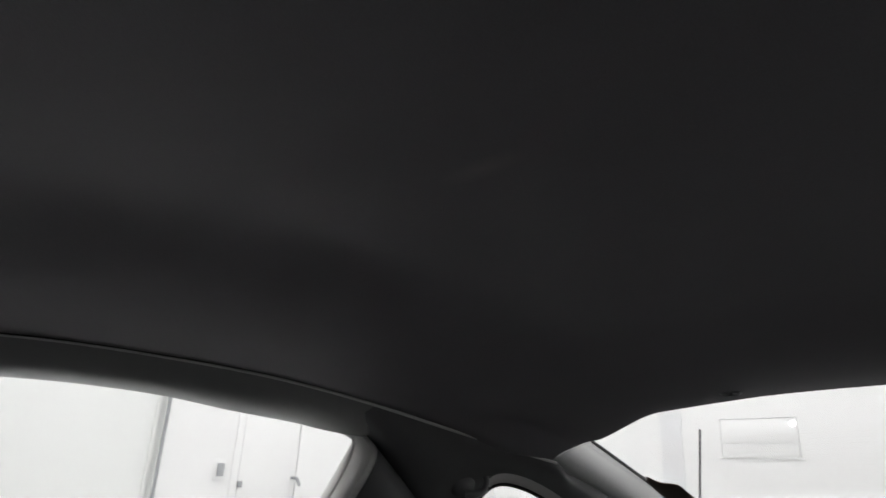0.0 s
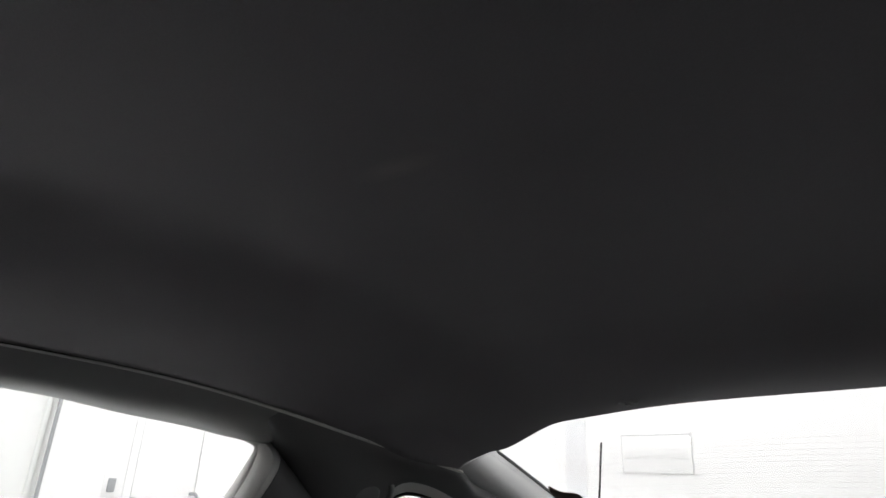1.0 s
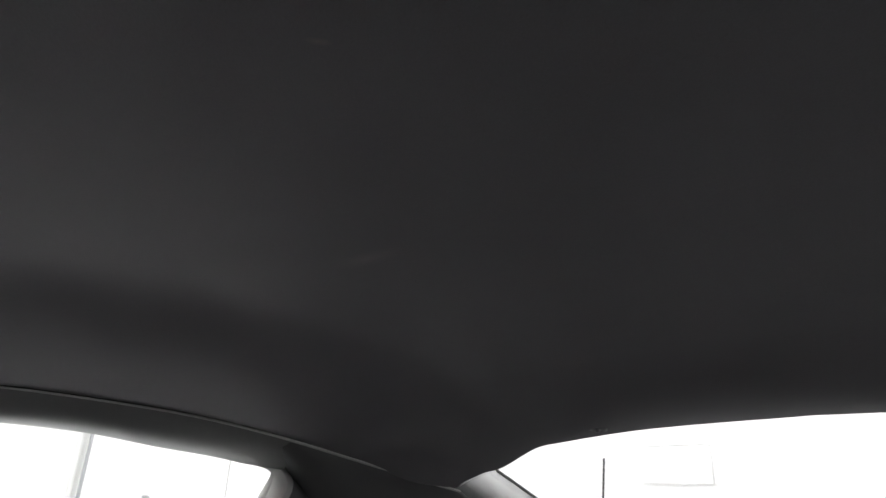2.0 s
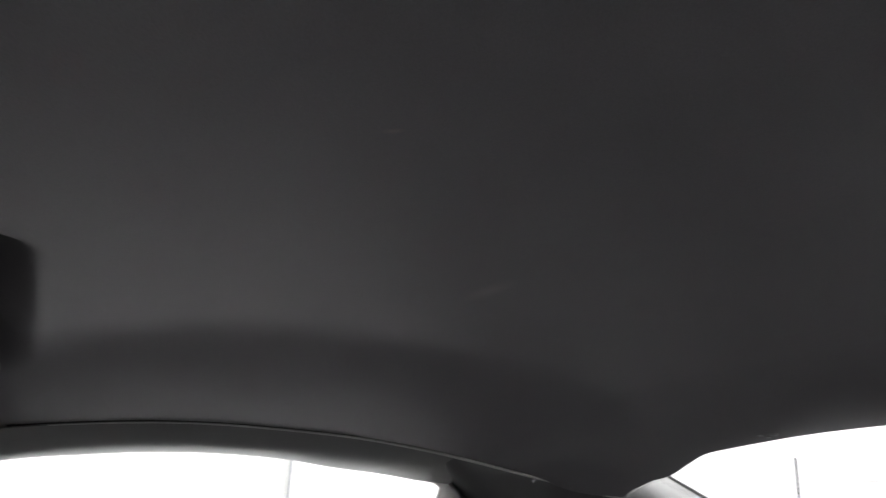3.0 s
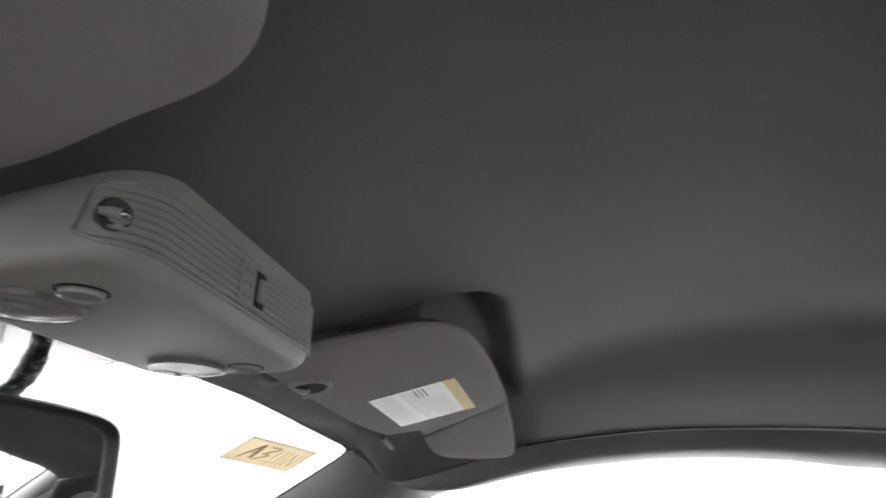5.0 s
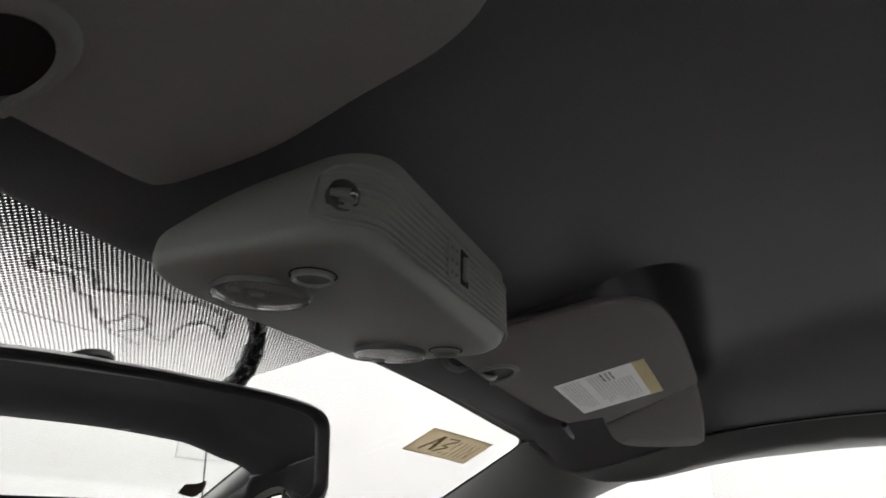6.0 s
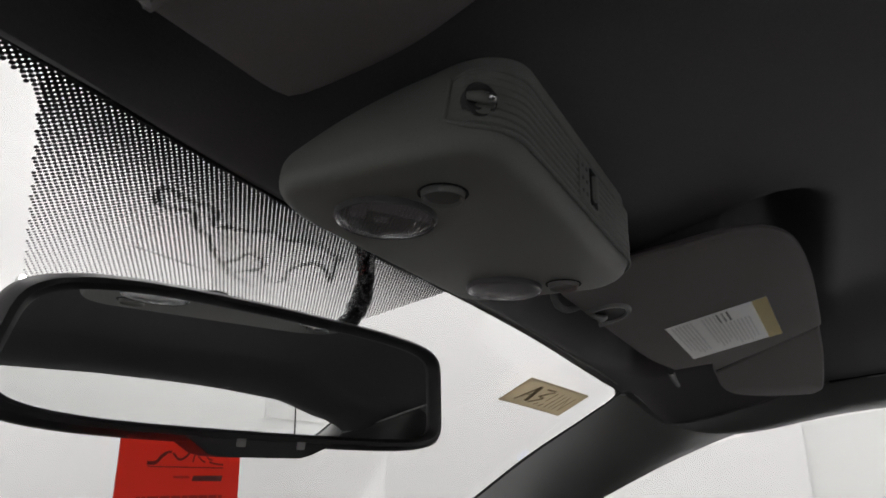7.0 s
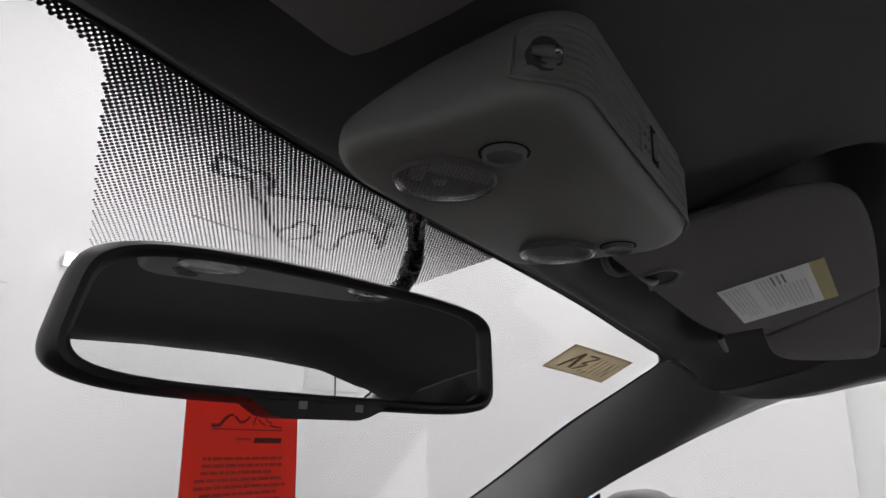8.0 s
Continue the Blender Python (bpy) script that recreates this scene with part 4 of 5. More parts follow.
def build_mirror():
    base = thing("rear_view_mirror", MIRROR_AT + Vector((0, 0.03, 0.04)), "black framed rear view mirror hung from the windscreen", "mirror")
    rows = [mirror_ring(0.1162, 0.0262, 0.0), mirror_ring(0.1170, 0.0268, 0.0042), mirror_ring(0.1190, 0.0282, 0.0062), mirror_ring(0.1215, 0.0302, 0.0058), mirror_ring(0.1245, 0.0322, 0.0020), mirror_ring(0.1260, 0.0330, -0.0040), mirror_ring(0.1245, 0.0320, -0.014), mirror_ring(0.1150, 0.0270, -0.026), mirror_ring(0.0900, 0.0180, -0.033), mirror_ring(0.02, 0.005, -0.036)]
    bm = loft(rows, closed=True)
    part("housing", bm, MIRROR_CASE, base, "black plastic mirror housing")
    bm = bmesh.new()
    bm.faces.new([bm.verts.new(p) for p in mirror_ring(0.1168, 0.0266, 0.0006)])
    ex = bmesh.ops.extrude_face_region(bm, geom=bm.faces[:])
    for v in (g for g in ex["geom"] if isinstance(g, bmesh.types.BMVert)):
        v.co -= M_OUT * 0.003
    part("mirror_glass", bm, MIRROR, base, "silvered mirror glass", smooth=False)

    def q(s, h, d):
        return MIRROR_AT + M_RIGHT * s + M_UP * h + M_OUT * d
    ch = [(-0.047, 0.004), (-0.041, 0.000), (-0.034, -0.0042), (-0.028, -0.0054), (0.0155, -0.0048), (0.022, -0.0030), (0.030, 0.0005), (0.036, 0.004)]
    rows = [[q(s, h, d) for s, h in ch] for d in (-0.014, 0.0015, 0.0042, 0.0048)]
    rows.append([q(s, h * 0.7 + 0.0022, 0.0050) for s, h in ch])
    part("sensor_chin", loft(rows, closed=True, cap=True), MIRROR_CASE, base)
    for s in (-0.0185, 0.0150):
        part("sensor_window", box((-0.0024, -0.0024, -0.0004), (0.0024, 0.0024, 0.0008), 0.0005), PALE_TRIM, base, "small grey sensor window")
        ob = scene.collection.objects[-1]
        for v in ob.data.vertices:
            v.co = q(s + v.co.x, 0.0018 + v.co.y, 0.0050 + v.co.z)
    stem = [q(-0.006, 0.034, -0.030), q(-0.006, 0.044, -0.042), Vector((-0.004, 0.112, 1.205)), Vector((-0.004, 0.116, glass_z(-0.004, 0.116) - 0.001))]
    part("stem", tube(spline(stem, 14), 0.007, 12), BLACK, base, "black mirror stem")
    part("mount", disc_stack((-0.004, 0.114, glass_z(0, 0.114) - 0.001), (1, 0, 0), (0, 0.93, -0.37), (0, -0.37, -0.93), [(0.014, 0), (0.014, 0.004), (0.011, 0.007), (0.004, 0.008)], 24), BLACK, base, "round mount glued to the windscreen")


def build_cable():
    pts = spline([(0.020, -0.004, 1.246), (0.030, 0.024, 1.2455), (0.044, 0.036, 1.242), (0.0505, 0.040, 1.232), (0.047, 0.042, 1.215), (0.036, 0.044, 1.200), (0.022, 0.060, 1.186), (0.004, 0.082, 1.178)], 70)
    rnd = random.Random(4)
    bumps = [rnd.random() for _ in range(72)]
    ob = part("mirror_cable", tube(pts, lambda t: 0.0048 + 0.0016 * bumps[int(t * 35)] + 0.0005 * bumps[int(t * 70)], 12), WRAP)
    tagged(ob, "wiring to the mirror wrapped in crinkled shiny black film", "cable")


def build_card():
    lean, x0, x1, z0, z1 = 0.088, -0.0408, 0.0382, 0.985, 1.180
    base = thing("hang_tag", (0.0, 0.120, 1.185), "red printed card hanging behind the mirror", "tag")

    def card_y(x, z, lift=0.0010):
        f = (x - x0) / (x1 - x0)
        return 0.116 - lean * (1.134 - z) + 0.0020 * math.sin(math.pi * f) - 0.0010 - lift
    rows = [[Vector((x, card_y(x, z, 0.0), z)) for x in (x0 + (x1 - x0) * i / 10 for i in range(11))] for z in (z0 + (z1 - z0) * j / 20 for j in range(21))]
    part("card", sheet(rows, -0.0005), RED, base)
    part("loop", tube(spline([(0.0, 0.1215, 1.176), (0.004, 0.120, 1.190), (-0.004, 0.114, 1.206), (-0.010, 0.120, 1.190), (-0.002, 0.1215, 1.176)], 24), 0.0008, 6), BLACK, base, "thin black cord")

    def bar(xa, xb, za, zb, bm, slant=0.0):
        n = 6
        k = [bm.verts.new((xa + (xb - xa) * i / n + slant * (z - za), card_y(xa + (xb - xa) * i / n, z), z)) for z in (za, zb) for i in range(n + 1)]
        for i in range(n):
            bm.faces.new((k[i], k[i + 1], k[i + n + 2], k[i + n + 1]))

    def stroke(p, bm, w=0.0006):
        pts = spline([(x, 0, z) for x, z in p], 14)
        for a, b in zip(pts, pts[1:]):
            d = (b - a).normalized() if (b - a).length else Vector((1, 0, 0))
            m = Vector((-d.z, 0, d.x)) * w
            bm.faces.new([bm.verts.new((v.x, card_y(v.x, v.z), v.z)) for v in (a - m, b - m, b + m, a + m)])
    # plain wavy mark and bars in place of the maker's lettering
    for w, run in ((0.0009, [(-0.0245, 1.1240), (-0.0190, 1.1243), (-0.0160, 1.1272), (-0.0130, 1.1292)]), (0.0006, [(-0.0130, 1.1292), (-0.0115, 1.1298), (-0.0095, 1.1298)]), (0.0006, [(-0.0085, 1.1293), (-0.0050, 1.1264), (-0.0028, 1.1262)]), (0.0006, [(-0.0028, 1.1262), (0.0000, 1.1276), (0.0022, 1.1296)]), (0.0004, [(0.0050, 1.1250), (0.0056, 1.1280), (0.0072, 1.1296)]), (0.0004, [(0.0080, 1.1285), (0.0105, 1.1262), (0.0132, 1.1250)]), (0.0004, [(0.0135, 1.1290), (0.0150, 1.1272), (0.0180, 1.1262)]), (0.0004, [(0.0160, 1.1252), (0.0200, 1.1244), (0.0255, 1.1240)])):
        bm = bmesh.new()
        stroke(run, bm, w)
        part("wavy_mark", bm, CARD_INK, base, "wavy dark printed mark", smooth=False)
    bm = bmesh.new()
    bar(-0.0236, 0.0256, 1.1220, 1.1225, bm)
    part("underline", bm, CARD_INK, base, "thin dark printed line", smooth=False)
    bm = bmesh.new()
    bar(0.0052, 0.0250, 1.1152, 1.1180, bm, 0.25)
    part("printed_bar", bm, CARD_INK, base, "short dark printed bar", smooth=False)
    bm = bmesh.new()
    bar(-0.0070, 0.0034, 1.1166, 1.1178, bm)
    part("printed_bar", bm, RED_INK, base, "short faint printed bar", smooth=False)
    rnd = random.Random(2)
    for k in range(22):
        z = 1.1072 - 0.0036 * k
        x = -0.0300 + 0.0015 * rnd.random() - (0.0035 if k in (3, 4) else 0.0)
        end = 0.0262 + (0.003 if k == 4 else 0.0) - 0.006 * rnd.random() * (k % 3 == 2)
        bm = bmesh.new()
        while x < end - 0.002:
            w = 0.002 + 0.006 * rnd.random()
            bar(x, min(end, x + w), z - 0.0009, z + 0.0007, bm)
            x += w + 0.0008
        part("print_line", bm, RED_INK, base, "row of small dark red print", smooth=False)


def build_sticker():
    c = [Vector((0.389, 0.108)), Vector((0.374, 0.063)), Vector((0.507, 0.044)), Vector((0.526, 0.090))]
    base = thing("windscreen_sticker", (0.45, 0.076, glass_z(0.45, 0.076)), "tan paper sticker with dark marks stuck on the windscreen", "sticker")

    def patch(f0, f1, g0, g1, lift, bm):
        n = 6
        k = []
        for g in (g0, g1):
            for i in range(n + 1):
                f = f0 + (f1 - f0) * i / n
                p = c[1].lerp(c[2], f).lerp(c[0].lerp(c[3], f), g)
                k.append(bm.verts.new((p.x, p.y, glass_z(p.x, p.y) - lift)))
        for i in range(n):
            bm.faces.new((k[i], k[i + 1], k[i + n + 2], k[i + n + 1]))
        return bm
    bm = patch(0, 1, 0, 1, 0.0016, bmesh.new())
    bmesh.ops.solidify(bm, geom=bm.faces[:], thickness=0.0003)
    part("paper", bm, TAN, base)
    bm = bmesh.new()
    for a in ((0, 1, 0, 0.05), (0, 1, 0.95, 1), (0, 0.02, 0.05, 0.95), (0.98, 1, 0.05, 0.95)):
        patch(*a, 0.0022, bm)
    part("border", bm, TAN_EDGE, base, "pale border of the sticker", smooth=False)
    def slanted(fa, ga, fb, gb, w, ink):
        """A straight printed bar from one place of the paper to another."""
        bm = bmesh.new()
        d = Vector((fb - fa, gb - ga)).normalized()
        m = Vector((-d.y, d.x)) * 0.8 * w
        vs = []
        for f, g in ((fa - m.x, ga - m.y), (fb - m.x, gb - m.y), (fb + m.x, gb + m.y), (fa + m.x, ga + m.y)):
            p = c[1].lerp(c[2], f).lerp(c[0].lerp(c[3], f), g)
            vs.append(bm.verts.new((p.x, p.y, glass_z(p.x, p.y) - 0.0022)))
        bm.faces.new(vs)
        part("printed_bar", bm, ink, base, "dark brown printed bar", smooth=False)
    # heavy marks, then thin upright ones; the writing itself cannot be read
    for fa, ga, fb, gb, w in ((0.15, 0.84, 0.27, 0.18, 0.022), (0.27, 0.18, 0.31, 0.80, 0.034), (0.19, 0.56, 0.30, 0.54, 0.020), (0.37, 0.22, 0.52, 0.20, 0.034), (0.40, 0.50, 0.52, 0.24, 0.026), (0.38, 0.52, 0.49, 0.54, 0.030), (0.36, 0.82, 0.48, 0.56, 0.026)):
        slanted(fa, ga, fb, gb, w, BROWN_INK)
    for fa, ga, fb, gb, w in ((0.46, 0.84, 0.50, 0.74, 0.018), (0.55, 0.86, 0.58, 0.74, 0.018), (0.58, 0.24, 0.56, 0.62, 0.010), (0.66, 0.22, 0.645, 0.84, 0.010), (0.73, 0.24, 0.72, 0.84, 0.009), (0.80, 0.22, 0.785, 0.84, 0.010), (0.80, 0.30, 0.87, 0.76, 0.009), (0.89, 0.22, 0.875, 0.82, 0.010)):
        slanted(fa, ga, fb, gb, w, BROWN_INK)


# ---- small fittings ----
def build_hooks():
    c = lining_point(0.240 / 0.54, 0.962)
    base = thing("lining_clip", c, "small dark plastic clip in the roof lining", "clip")
    part("clip_head", disc_stack(c + Vector((0, 0, 0.001)), (1, 0, 0), (0, 1, 0.15), (0, 0, -1), [(0.0125, 0), (0.012, 0.0016), (0.010, 0.0026), (0.0065, 0.0014), (0.003, 0.0012), (0.0026, 0.0040), (0.001, 0.0046)], 24, 0.7), PLASTIC, base)
    base = thing("coat_hook", (0.575, -0.915, 1.146), "dark moulded coat hook on the rear door post", "hook")
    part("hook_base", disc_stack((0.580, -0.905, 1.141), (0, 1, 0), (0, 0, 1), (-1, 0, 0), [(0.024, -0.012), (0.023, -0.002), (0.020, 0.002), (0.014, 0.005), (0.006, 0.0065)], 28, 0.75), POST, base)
    part("hook_tip", tube(spline([(0.574, -0.905, 1.128), (0.566, -0.918, 1.129), (0.562, -0.927, 1.135), (0.561, -0.930, 1.144), (0.563, -0.930, 1.151)], 16), lambda t: 0.0052 - 0.0010 * t, 10), PLASTIC, base)
    base = thing("belt_guide", (0.49, -1.26, 1.14), "brown woven strap guide beside the rear window", "strap")
    eye = Vector((-0.09, -0.28, 1.145))
    top = spline([(0.533, -1.280, 1.165), (0.525, -1.306, 1.157), (0.501, -1.317, 1.155), (0.503, -1.345, 1.147), (0.507, -1.378, 1.137)], 20)
    low = spline([(0.545, -1.300, 1.157), (0.562, -1.360, 1.140), (0.560, -1.410, 1.125), (0.530, -1.405, 1.128), (0.509, -1.385, 1.135)], 20)
    rows = []
    for a, b in zip(top, low):
        a, b = eye.lerp(a, 0.93), eye.lerp(b, 0.93)
        rows.append([a, a.lerp(b, 0.2) + Vector((-0.002, 0.003, -0.002)), a.lerp(b, 0.6) + Vector((-0.003, 0.004, -0.003)), b + Vector((-0.001, 0.001, 0)), b + Vector((0.004, -0.004, 0.002)), a.lerp(b, 0.5) + Vector((0.006, -0.006, 0.003)), a + Vector((0.003, -0.003, 0.001))])
    part("strap", loft(rows, closed=True, cap=True), BROWN, base)


def build_side_mirror():
    base = thing("door_mirror", (0.90, 0.19, 0.96), "black cased door mirror outside the passenger window", "door mirror")
    c = Vector((0.955, 0.165, 0.985))
    rows = []
    for d, k in ((-0.045, 0.55), (-0.035, 0.82), (-0.015, 0.97), (0.010, 1.0), (0.045, 0.90), (0.075, 0.62), (0.088, 0.25)):
        rows.append([c + Vector((0.25 * d + 0.105 * k * math.copysign(abs(math.cos(a)) ** 0.6, math.cos(a)), d, 0.057 * k * math.copysign(abs(math.sin(a)) ** 0.6, math.sin(a)))) for a in (2 * math.pi * i / 40 for i in range(40))])
    part("case", loft(rows, closed=True, cap=True), GLOSS_BLACK, base, "black gloss mirror case")
    ring = [c + Vector((0.25 * -0.046 + 0.070 * math.copysign(abs(math.cos(a)) ** 0.6, math.cos(a)), -0.047, 0.042 * math.copysign(abs(math.sin(a)) ** 0.6, math.sin(a)))) for a in (2 * math.pi * i / 40 for i in range(41))]
    part("bezel", tube(ring, 0.006, 8, cap=False), GLOSS_BLACK, base, "black mirror bezel")
    part("indicator", box((0.857, 0.222, 1.000), (0.868, 0.246, 1.032), 0.003), BLUE_GLOW, base, "small lit blue lamp")
    part("arm", box((0.70, 0.15, 0.915), (0.90, 0.20, 0.955), 0.012), BLACK, base, "black mirror arm")
    sail = [(0.655, 0.142, 1.054), (0.667, 0.142, 1.02), (0.727, 0.142, 0.845), (0.727, 0.36, 0.845), (0.716, 0.36, 0.915), (0.690, 0.27, 0.978)]
    bm = bmesh.new()
    bm.faces.new([bm.verts.new((x - 0.002, y, z)) for x, y, z in sail])
    bmesh.ops.solidify(bm, geom=bm.faces[:], thickness=-0.02)
    structure("trim_mirror_sail", bm, BLACK, "black triangular panel at the front of the door window", "door trim", smooth=False)


def build_antenna():
    base = thing("car_antenna", (0.70, -1.80, 0.95), "thin black rod antenna on the rear wing", "antenna")
    part("rod", tube([(0.706, -1.752, 0.96), (0.696, -1.761, 1.12), (0.686, -1.770, 1.283)], 0.0026, 10), BLACK, base)
    part("foot", disc_stack((0.708, -1.750, 0.935), (1, 0, 0), (0, 1, 0), (0, 0, 1), [(0.02, 0), (0.018, 0.012), (0.008, 0.028), (0.004, 0.034)], 20), BLACK, base)


def build_lower_body():
    """Plain closing panels of the cabin below the windows, and unseen parts that shape its light."""
    for side, name in ((1, "wall_door_passenger"), (-1, "wall_door_driver")):
        structure(name, box((0.72 * side, -1.55, 0.25), (0.86 * side, 0.95, 0.85), 0.02), DOOR_TRIM, "plain dark inner door panel below the window", "door panel")
    structure("floor_cabin", box((-0.86, -1.7, 0.20), (0.86, 1.0, 0.26)), CARPET, "dark grey carpeted cabin floor", "floor")
    structure("wall_dash", box((-0.90, 0.80, 0.25), (0.90, 1.0, 0.865), 0.02), DOOR_TRIM, "plain black dashboard below the windscreen", "dashboard")
    structure("wall_parcel_shelf", box((-0.86, -1.75, 0.25), (0.86, -1.40, 0.93), 0.02), CARPET, "dark parcel shelf below the rear window", "parcel shelf")
    # out of view; added to shape the light bounced onto the lining
    seat = thing("passenger_seat", (0.38, -0.35, 0.26), "unseen black cloth passenger seat, added to shape the bounced light", "seat")
    rows = []
    for z, k in ((0.27, 0.86), (0.30, 0.95), (0.42, 1.0), (0.49, 0.97), (0.525, 0.86), (0.53, 0.60)):
        rows.append([Vector((0.38 + 0.26 * k * math.copysign(abs(math.cos(a)) ** 0.35, math.cos(a)), -0.22 + 0.27 * k * math.copysign(abs(math.sin(a)) ** 0.35, math.sin(a)), z)) for a in (2 * math.pi * i / 48 for i in range(48))])
    part("seat_cushion", loft(rows, closed=True, cap=True), SEAT_CLOTH, seat)
    rows = []
    for f, k in ((0.0, 0.92), (0.2, 1.0), (0.6, 1.0), (0.85, 0.90), (0.96, 0.78), (1.0, 0.60)):
        rows.append([Vector((0.38 + 0.25 * k * math.copysign(abs(math.cos(a)) ** 0.5, math.cos(a)), -0.50 - 0.20 * f + 0.065 * k * math.copysign(abs(math.sin(a)) ** 0.5, math.sin(a)), 0.42 + 0.46 * f)) for a in (2 * math.pi * i / 48 for i in range(48))])
    part("backrest", loft(rows, closed=True, cap=True), SEAT_CLOTH, seat)
    # unseen bonnet and boot lid, pale to throw lamp light up through the glass
    rows = [[Vector((x, y, 0.87 - 0.06 * ((y - 1.0) / 1.0) ** 2 - 0.06 * (x / 0.9) ** 4)) for x in (-0.9 + 0.09 * i for i in range(21))] for y in (1.0 + 0.1 * j for j in range(11))]
    structure("bonnet", sheet(rows, 0.02), CAR_PAINT, "unseen bonnet ahead of the windscreen, pale to bounce light inside", "bonnet")
    rows = [[Vector((x, y, 0.945 - 0.02 * (y + 1.75) ** 2 - 0.03 * (x / 0.86) ** 4)) for x in (-0.86 + 0.086 * i for i in range(21))] for y in (-1.72 - 0.06 * j for j in range(11))]
    structure("boot_lid", sheet(rows, 0.02), CAR_PAINT, "unseen boot lid behind the rear window, pale to bounce light inside", "boot lid")
    structure("car_sill", box((-0.86, -2.3, 0.02), (0.86, 2.0, 0.20), 0.02), BLACK, "dark underbody resting on the floor", "underbody")


# ---- the room round the car ----
def build_room():
    X0, X1, Y0, Y1, H = -2.6, 4.0, -4.5, 5.0, 5.0
    structure("floor", box((X0 - 0.2, Y0 - 0.2, -0.1), (X1 + 0.5, Y1 + 0.2, 0)), EPOXY, "pale grey epoxy workshop floor", "floor", smooth=False)
    structure("ceiling_room", box((X0 - 0.2, Y0 - 0.2, H), (X1 + 0.5, Y1 + 0.2, H + 0.15)), CEILING, "white painted workshop ceiling", "ceiling", smooth=False)
    structure("wall_south", box((X0 - 0.2, Y0 - 0.2, 0), (X1 + 0.5, Y0, H)), PAINT, "plain white painted wall", "wall", smooth=False)
    structure("wall_north", box((X0 - 0.2, Y1, 0), (X1 + 0.5, Y1 + 0.2, H)), PAINT, "plain white painted wall", "wall", smooth=False)
    structure("wall_west", box((X0 - 0.2, Y0, 0), (X0, Y1, H)), PAINT, "plain white painted wall", "wall", smooth=False)
    d0, d1, dh = -1.650, -0.115, 3.0
    structure("wall_east", box((X1, d1, 0), (X1 + 0.2, Y1, H)), PAINT, "plain white painted wall", "wall", smooth=False)
    structure("wall_east_rear", box((X1, Y0, 0), (X1 + 0.2, d0, H)), PAINT, "plain white painted wall with a switch", "wall", smooth=False)
    structure("wall_east_lintel", box((X1, d0, dh), (X1 + 0.2, d1, H)), PAINT, "white wall above the shutter", "wall", smooth=False)
    # shutter of narrow slats in the opening
    base = tagged(new("door_shutter"), "white slatted roller shutter, fully closed", "shutter", "", "structure")
    base.matrix_basis = Matrix.Translation((X1 + 0.05, (d0 + d1) / 2, 0))
    me = None
    slat = 0.075
    for k in range(int(dh / slat)):
        z = slat * k
        if me is None:
            rows = [[Vector((X1 + 0.05 + dx, y, dz)) for dx, dz in ((0.0004, 0.0), (0.0, 0.0012), (0.0, 0.03), (0.0, 0.045), (0.0, 0.0738), (0.0004, 0.075))] for y in (d0, d1)]
            me = mesh_of(loft(rows), "slat", False)
            me.materials.append(SHUTTER)
        ob = new("slat", me)
        ob.parent = base
        ob.matrix_parent_inverse = base.matrix_basis.inverted()
        ob.location = (0, 0, z)
    structure("wall_shutter_back", box((X1 + 0.08, d0, 0), (X1 + 0.2, d1, dh)), PAINT, "plain panel behind the shutter", "wall", smooth=False)
    part("guide_rail", box((X1 + 0.038, d0 + 0.03, 0), (X1 + 0.048, d0 + 0.055, dh), 0.003), SHUTTER, base, "white shutter guide rail")
    part("guide_gap", box((X1 - 0.006, d0 - 0.009, 0), (X1 + 0.02, d0 + 0.007, dh), 0.003), GREY_METAL, base, "dark grey edge strip of the opening")
    # light switch
    sw = thing("light_switch", (X1, -2.028, 1.12), "dark rocker switch on a white wall plate", "light switch")
    part("plate", box((X1 - 0.004, -2.065, 1.055), (X1 - 0.0, -1.985, 1.185), 0.002), PAINT, sw, "white wall plate")
    part("rocker", box((X1 - 0.024, -2.050, 1.082), (X1 - 0.008, -2.006, 1.160), 0.005), GREY_METAL, sw, "dark grey rocker")
    # white double door with handles
    dr = tagged(new("door_1"), "closed white double door with small lever handles", "door", "", "structure")
    dr.matrix_basis = Matrix.Translation((X1, -2.56, 0))
    for y0, y1 in ((-2.555, -2.155), (-2.965, -2.565)):
        leaf = part("door_leaf", box((X1 - 0.012, y0, 0.01), (X1 - 0.0, y1, 2.05), 0.003), DOOR_PAINT, dr)
    part("handle", tube([(X1 - 0.011, -2.535, 1.09), (X1 - 0.072, -2.535, 1.09), (X1 - 0.078, -2.54, 1.085), (X1 - 0.078, -2.56, 1.045)], 0.011, 10), GREY_METAL, dr, "grey lever handle")
    part("latch", box((X1 - 0.030, -2.180, 1.020), (X1 - 0.011, -2.150, 1.058), 0.004), GREY_METAL, dr, "small grey latch")
    for y in (-2.155 + 0.0, -2.965 - 0.05):
        part("door_frame", box((X1 - 0.008, y, 0), (X1, y + 0.05, 2.10), 0.003), DOOR_PAINT, dr)
    # column and wall unit on the wall behind the car
    structure("column", box((2.22, Y0, 0), (2.38, Y0 + 0.004, H)), PIPE_PAINT, "pale grey boxed column against the wall", "column")
    un = thing("wall_unit", (1.705, Y0, 1.34), "white wall mounted unit with a small bright lamp", "wall unit")
    part("case", box((1.47, Y0, 1.352), (1.945, Y0 + 0.008, 1.592), 0.01), PAINT, un)
    part("top_cap", box((1.465, Y0, 1.592), (1.95, Y0 + 0.006, 1.602), 0.003), PIPE_PAINT, un, "grey top edge")
    part("front_panel", box((1.49, Y0 + 0.006, 1.44), (1.925, Y0 + 0.011, 1.575), 0.004), PAINT, un)
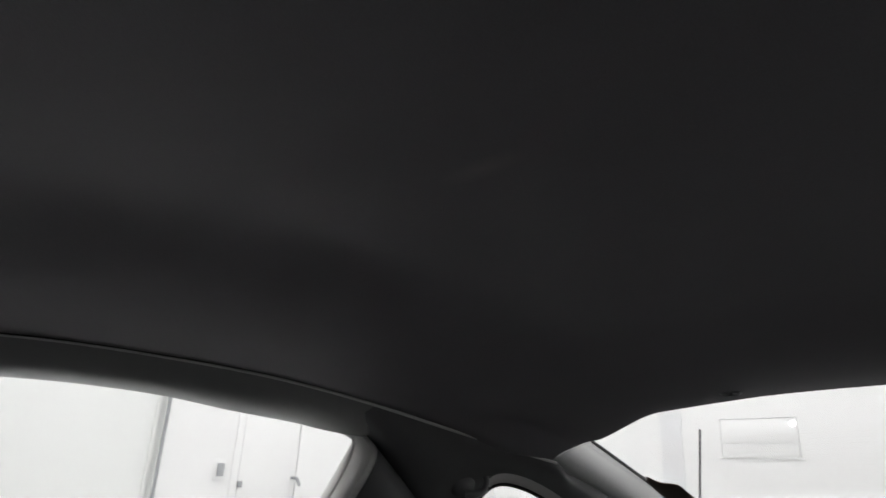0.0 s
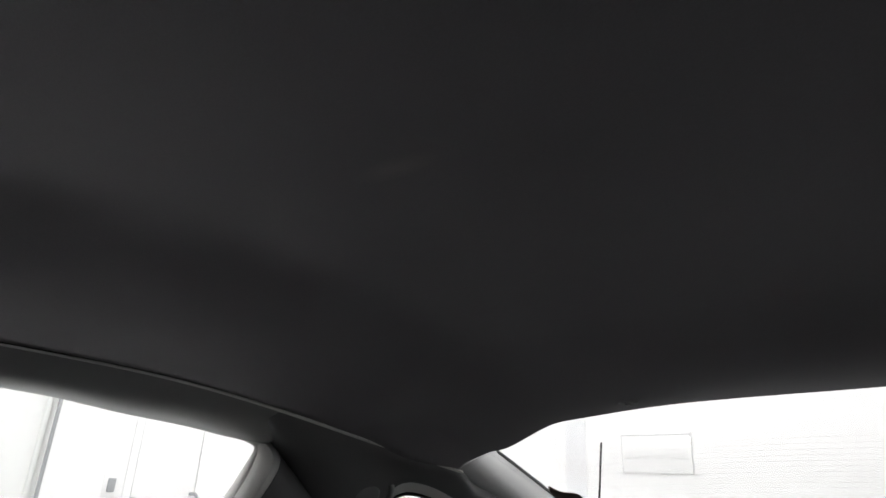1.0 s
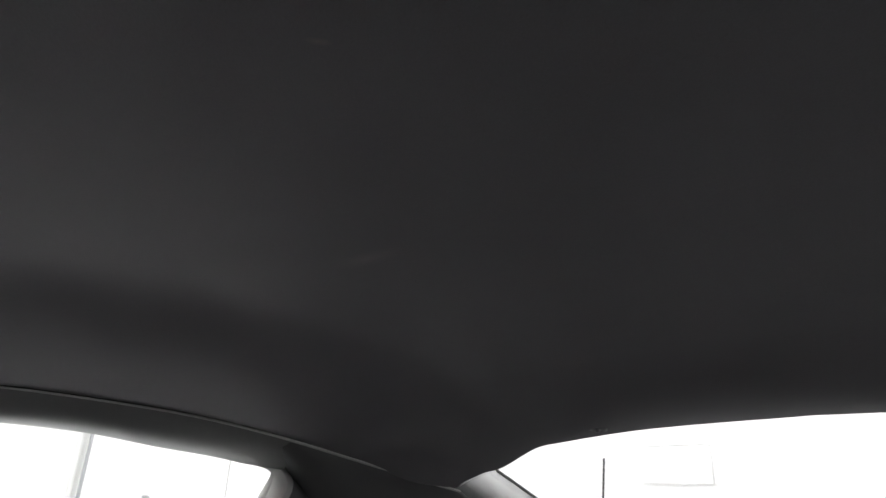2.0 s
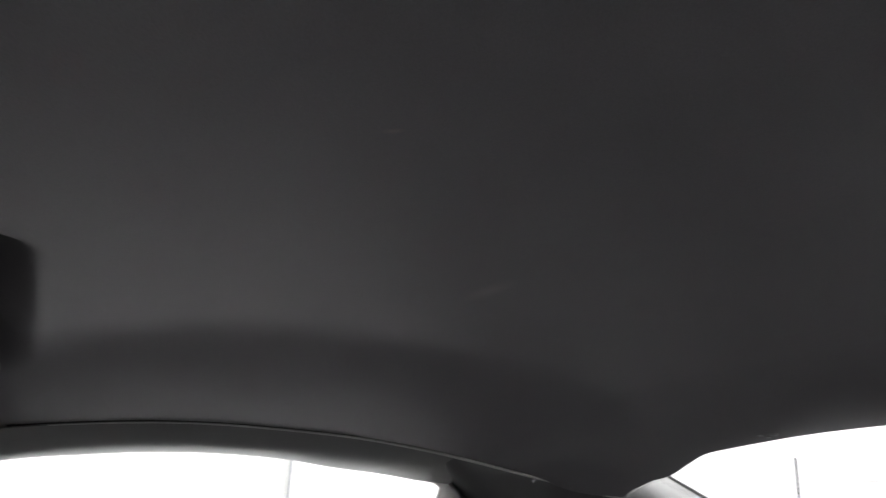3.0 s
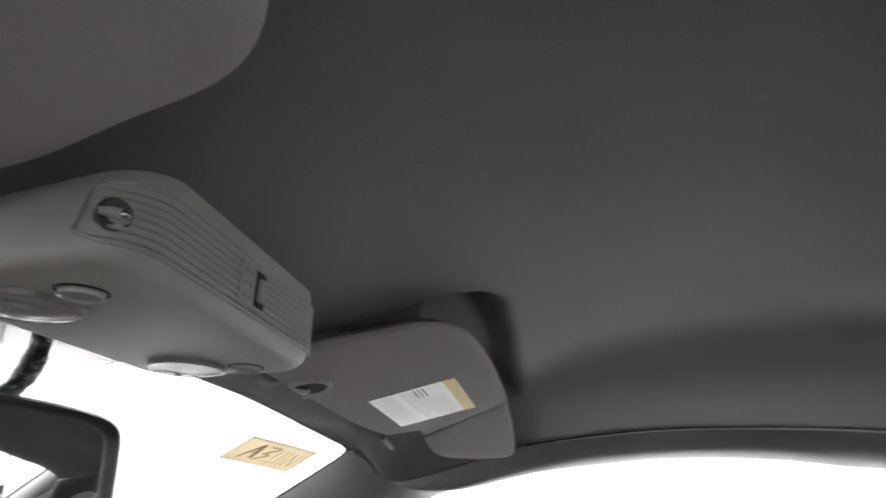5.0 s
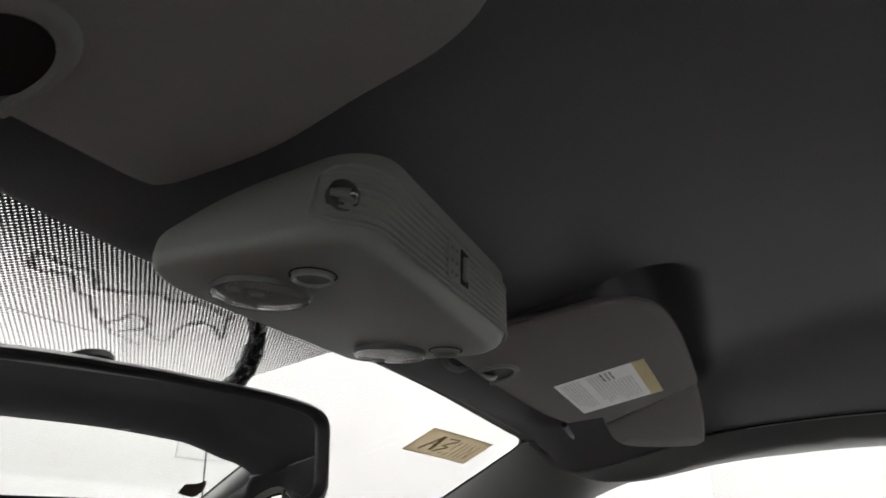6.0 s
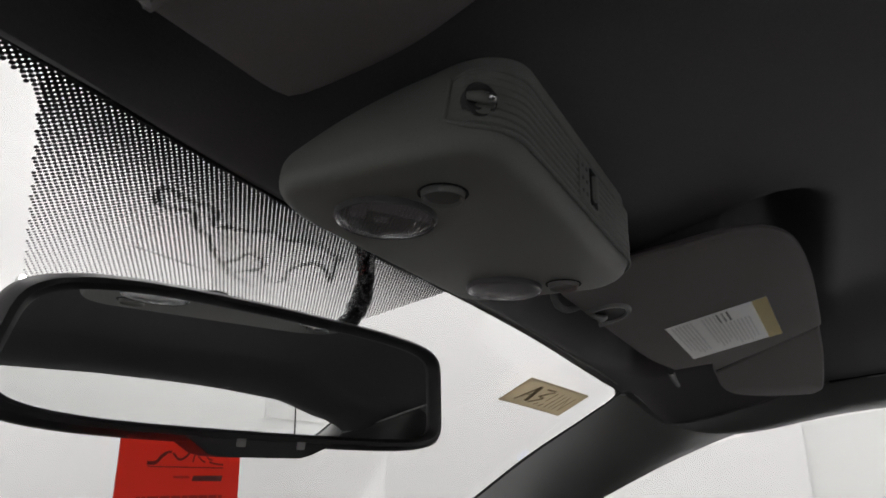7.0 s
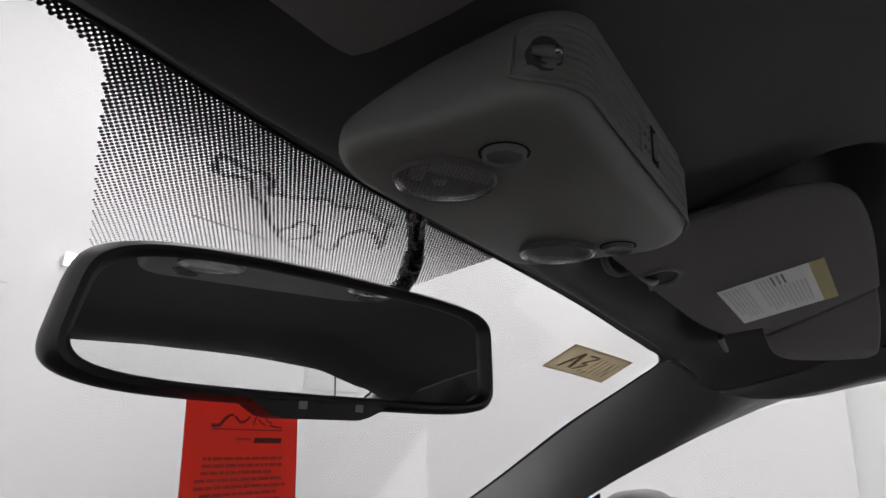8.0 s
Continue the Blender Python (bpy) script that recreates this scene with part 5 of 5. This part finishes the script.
    part("shelf_lip", box((1.44, Y0, 1.345), (1.97, Y0 + 0.004, 1.352), 0.001), PAINT, un, "pale lower lip")
    part("pilot_lamp", disc_stack((1.492, Y0 + 0.011, 1.555), (1, 0, 0), (0, 0, 1), (0, 1, 0), [(0.017, 0), (0.016, 0.006), (0.008, 0.010)], 20), LAMP_GLOW, un, "small bright lamp")
    # wall lamp far along the wall, with a grey box beyond it
    wl = thing("wall_lamp", (2.25, Y1, 2.38), "small bright flood lamp on the wall", "wall lamp")
    part("lamp_case", box((2.165, Y1 - 0.10, 2.33), (2.285, Y1, 2.43), 0.015), DOOR_PAINT, wl)
    part("lamp_face", box((2.147, Y1 - 0.112, 2.325), (2.30, Y1 - 0.098, 2.428), 0.004), LAMP_GLOW, wl, "glowing lamp face")
    bx = thing("junction_box", (1.65, Y1, 2.05), "pale grey box on the wall", "junction box")
    part("box_body", box((1.35, Y1 - 0.025, 1.98), (1.82, Y1, 2.12), 0.01), SHUTTER, bx)
    part("box_lid", box((1.34, Y1 - 0.032, 2.115), (1.826, Y1, 2.130), 0.004), PIPE_PAINT, bx, "pale grey box lid")
    # ceiling lights, out of view, added and weighted to light the room and cabin
    for x, watts in ((-0.2, 0.55 * LAMP_WATTS), (2.6, 1.6 * LAMP_WATTS)):
        for y, share in ((-3.0, 1.0), (0.2, 1.1), (3.4, 0.50)):
            cl = thing("unseen_ceiling_light", (x, y, H), "square white ceiling light, unseen, added to light the room", "ceiling light", "ceiling lights")
            part("frame", box((x - 0.64, y - 0.64, H - 0.05), (x + 0.64, y + 0.64, H), 0.006), DOOR_PAINT, cl, "white light frame")
            part("diffuser", box((x - 0.60, y - 0.60, H - 0.056), (x + 0.60, y + 0.60, H - 0.049), 0.002), LAMP_GLOW, cl, "glowing diffuser")
            lamp = bpy.data.lights.new("unseen_ceiling_lamp", "AREA")
            lamp.shape, lamp.size, lamp.energy, lamp.color = "SQUARE", 1.15, watts * share, (1.0, 0.995, 0.99)
            ob = new("unseen_ceiling_lamp", lamp)
            ob.matrix_basis = Matrix.Translation((x, y, H - 0.065))


build_lining()
build_rail(1, "trim_rail_passenger")
build_rail(-1, "trim_rail_driver")
build_roof_side(1, "roof_edge_passenger")
build_roof_side(-1, "roof_edge_driver")
for s, nm in ((1, "trim_quarter_passenger"), (-1, "trim_quarter_driver")):
    build_quarter(s, nm)
    build_front_jamb(s)
    build_rear_pillar(s)
build_seam_bead(1)
build_seam_bead(-1)
build_windows()
build_shade_band()
build_heater_lines()
build_lower_body()
build_room()
build_console()
build_visor(1, 0.0, True, "sun_visor", "folded grey cloth sun visor with a white warning label")
build_visor(-1, -0.004, False, "sun_visor", "folded grey cloth sun visor on the driver's side", 0.187, 0.186, 1.8)
build_mirror()
build_cable()
build_card()
build_sticker()
build_hooks()
build_side_mirror()
build_antenna()
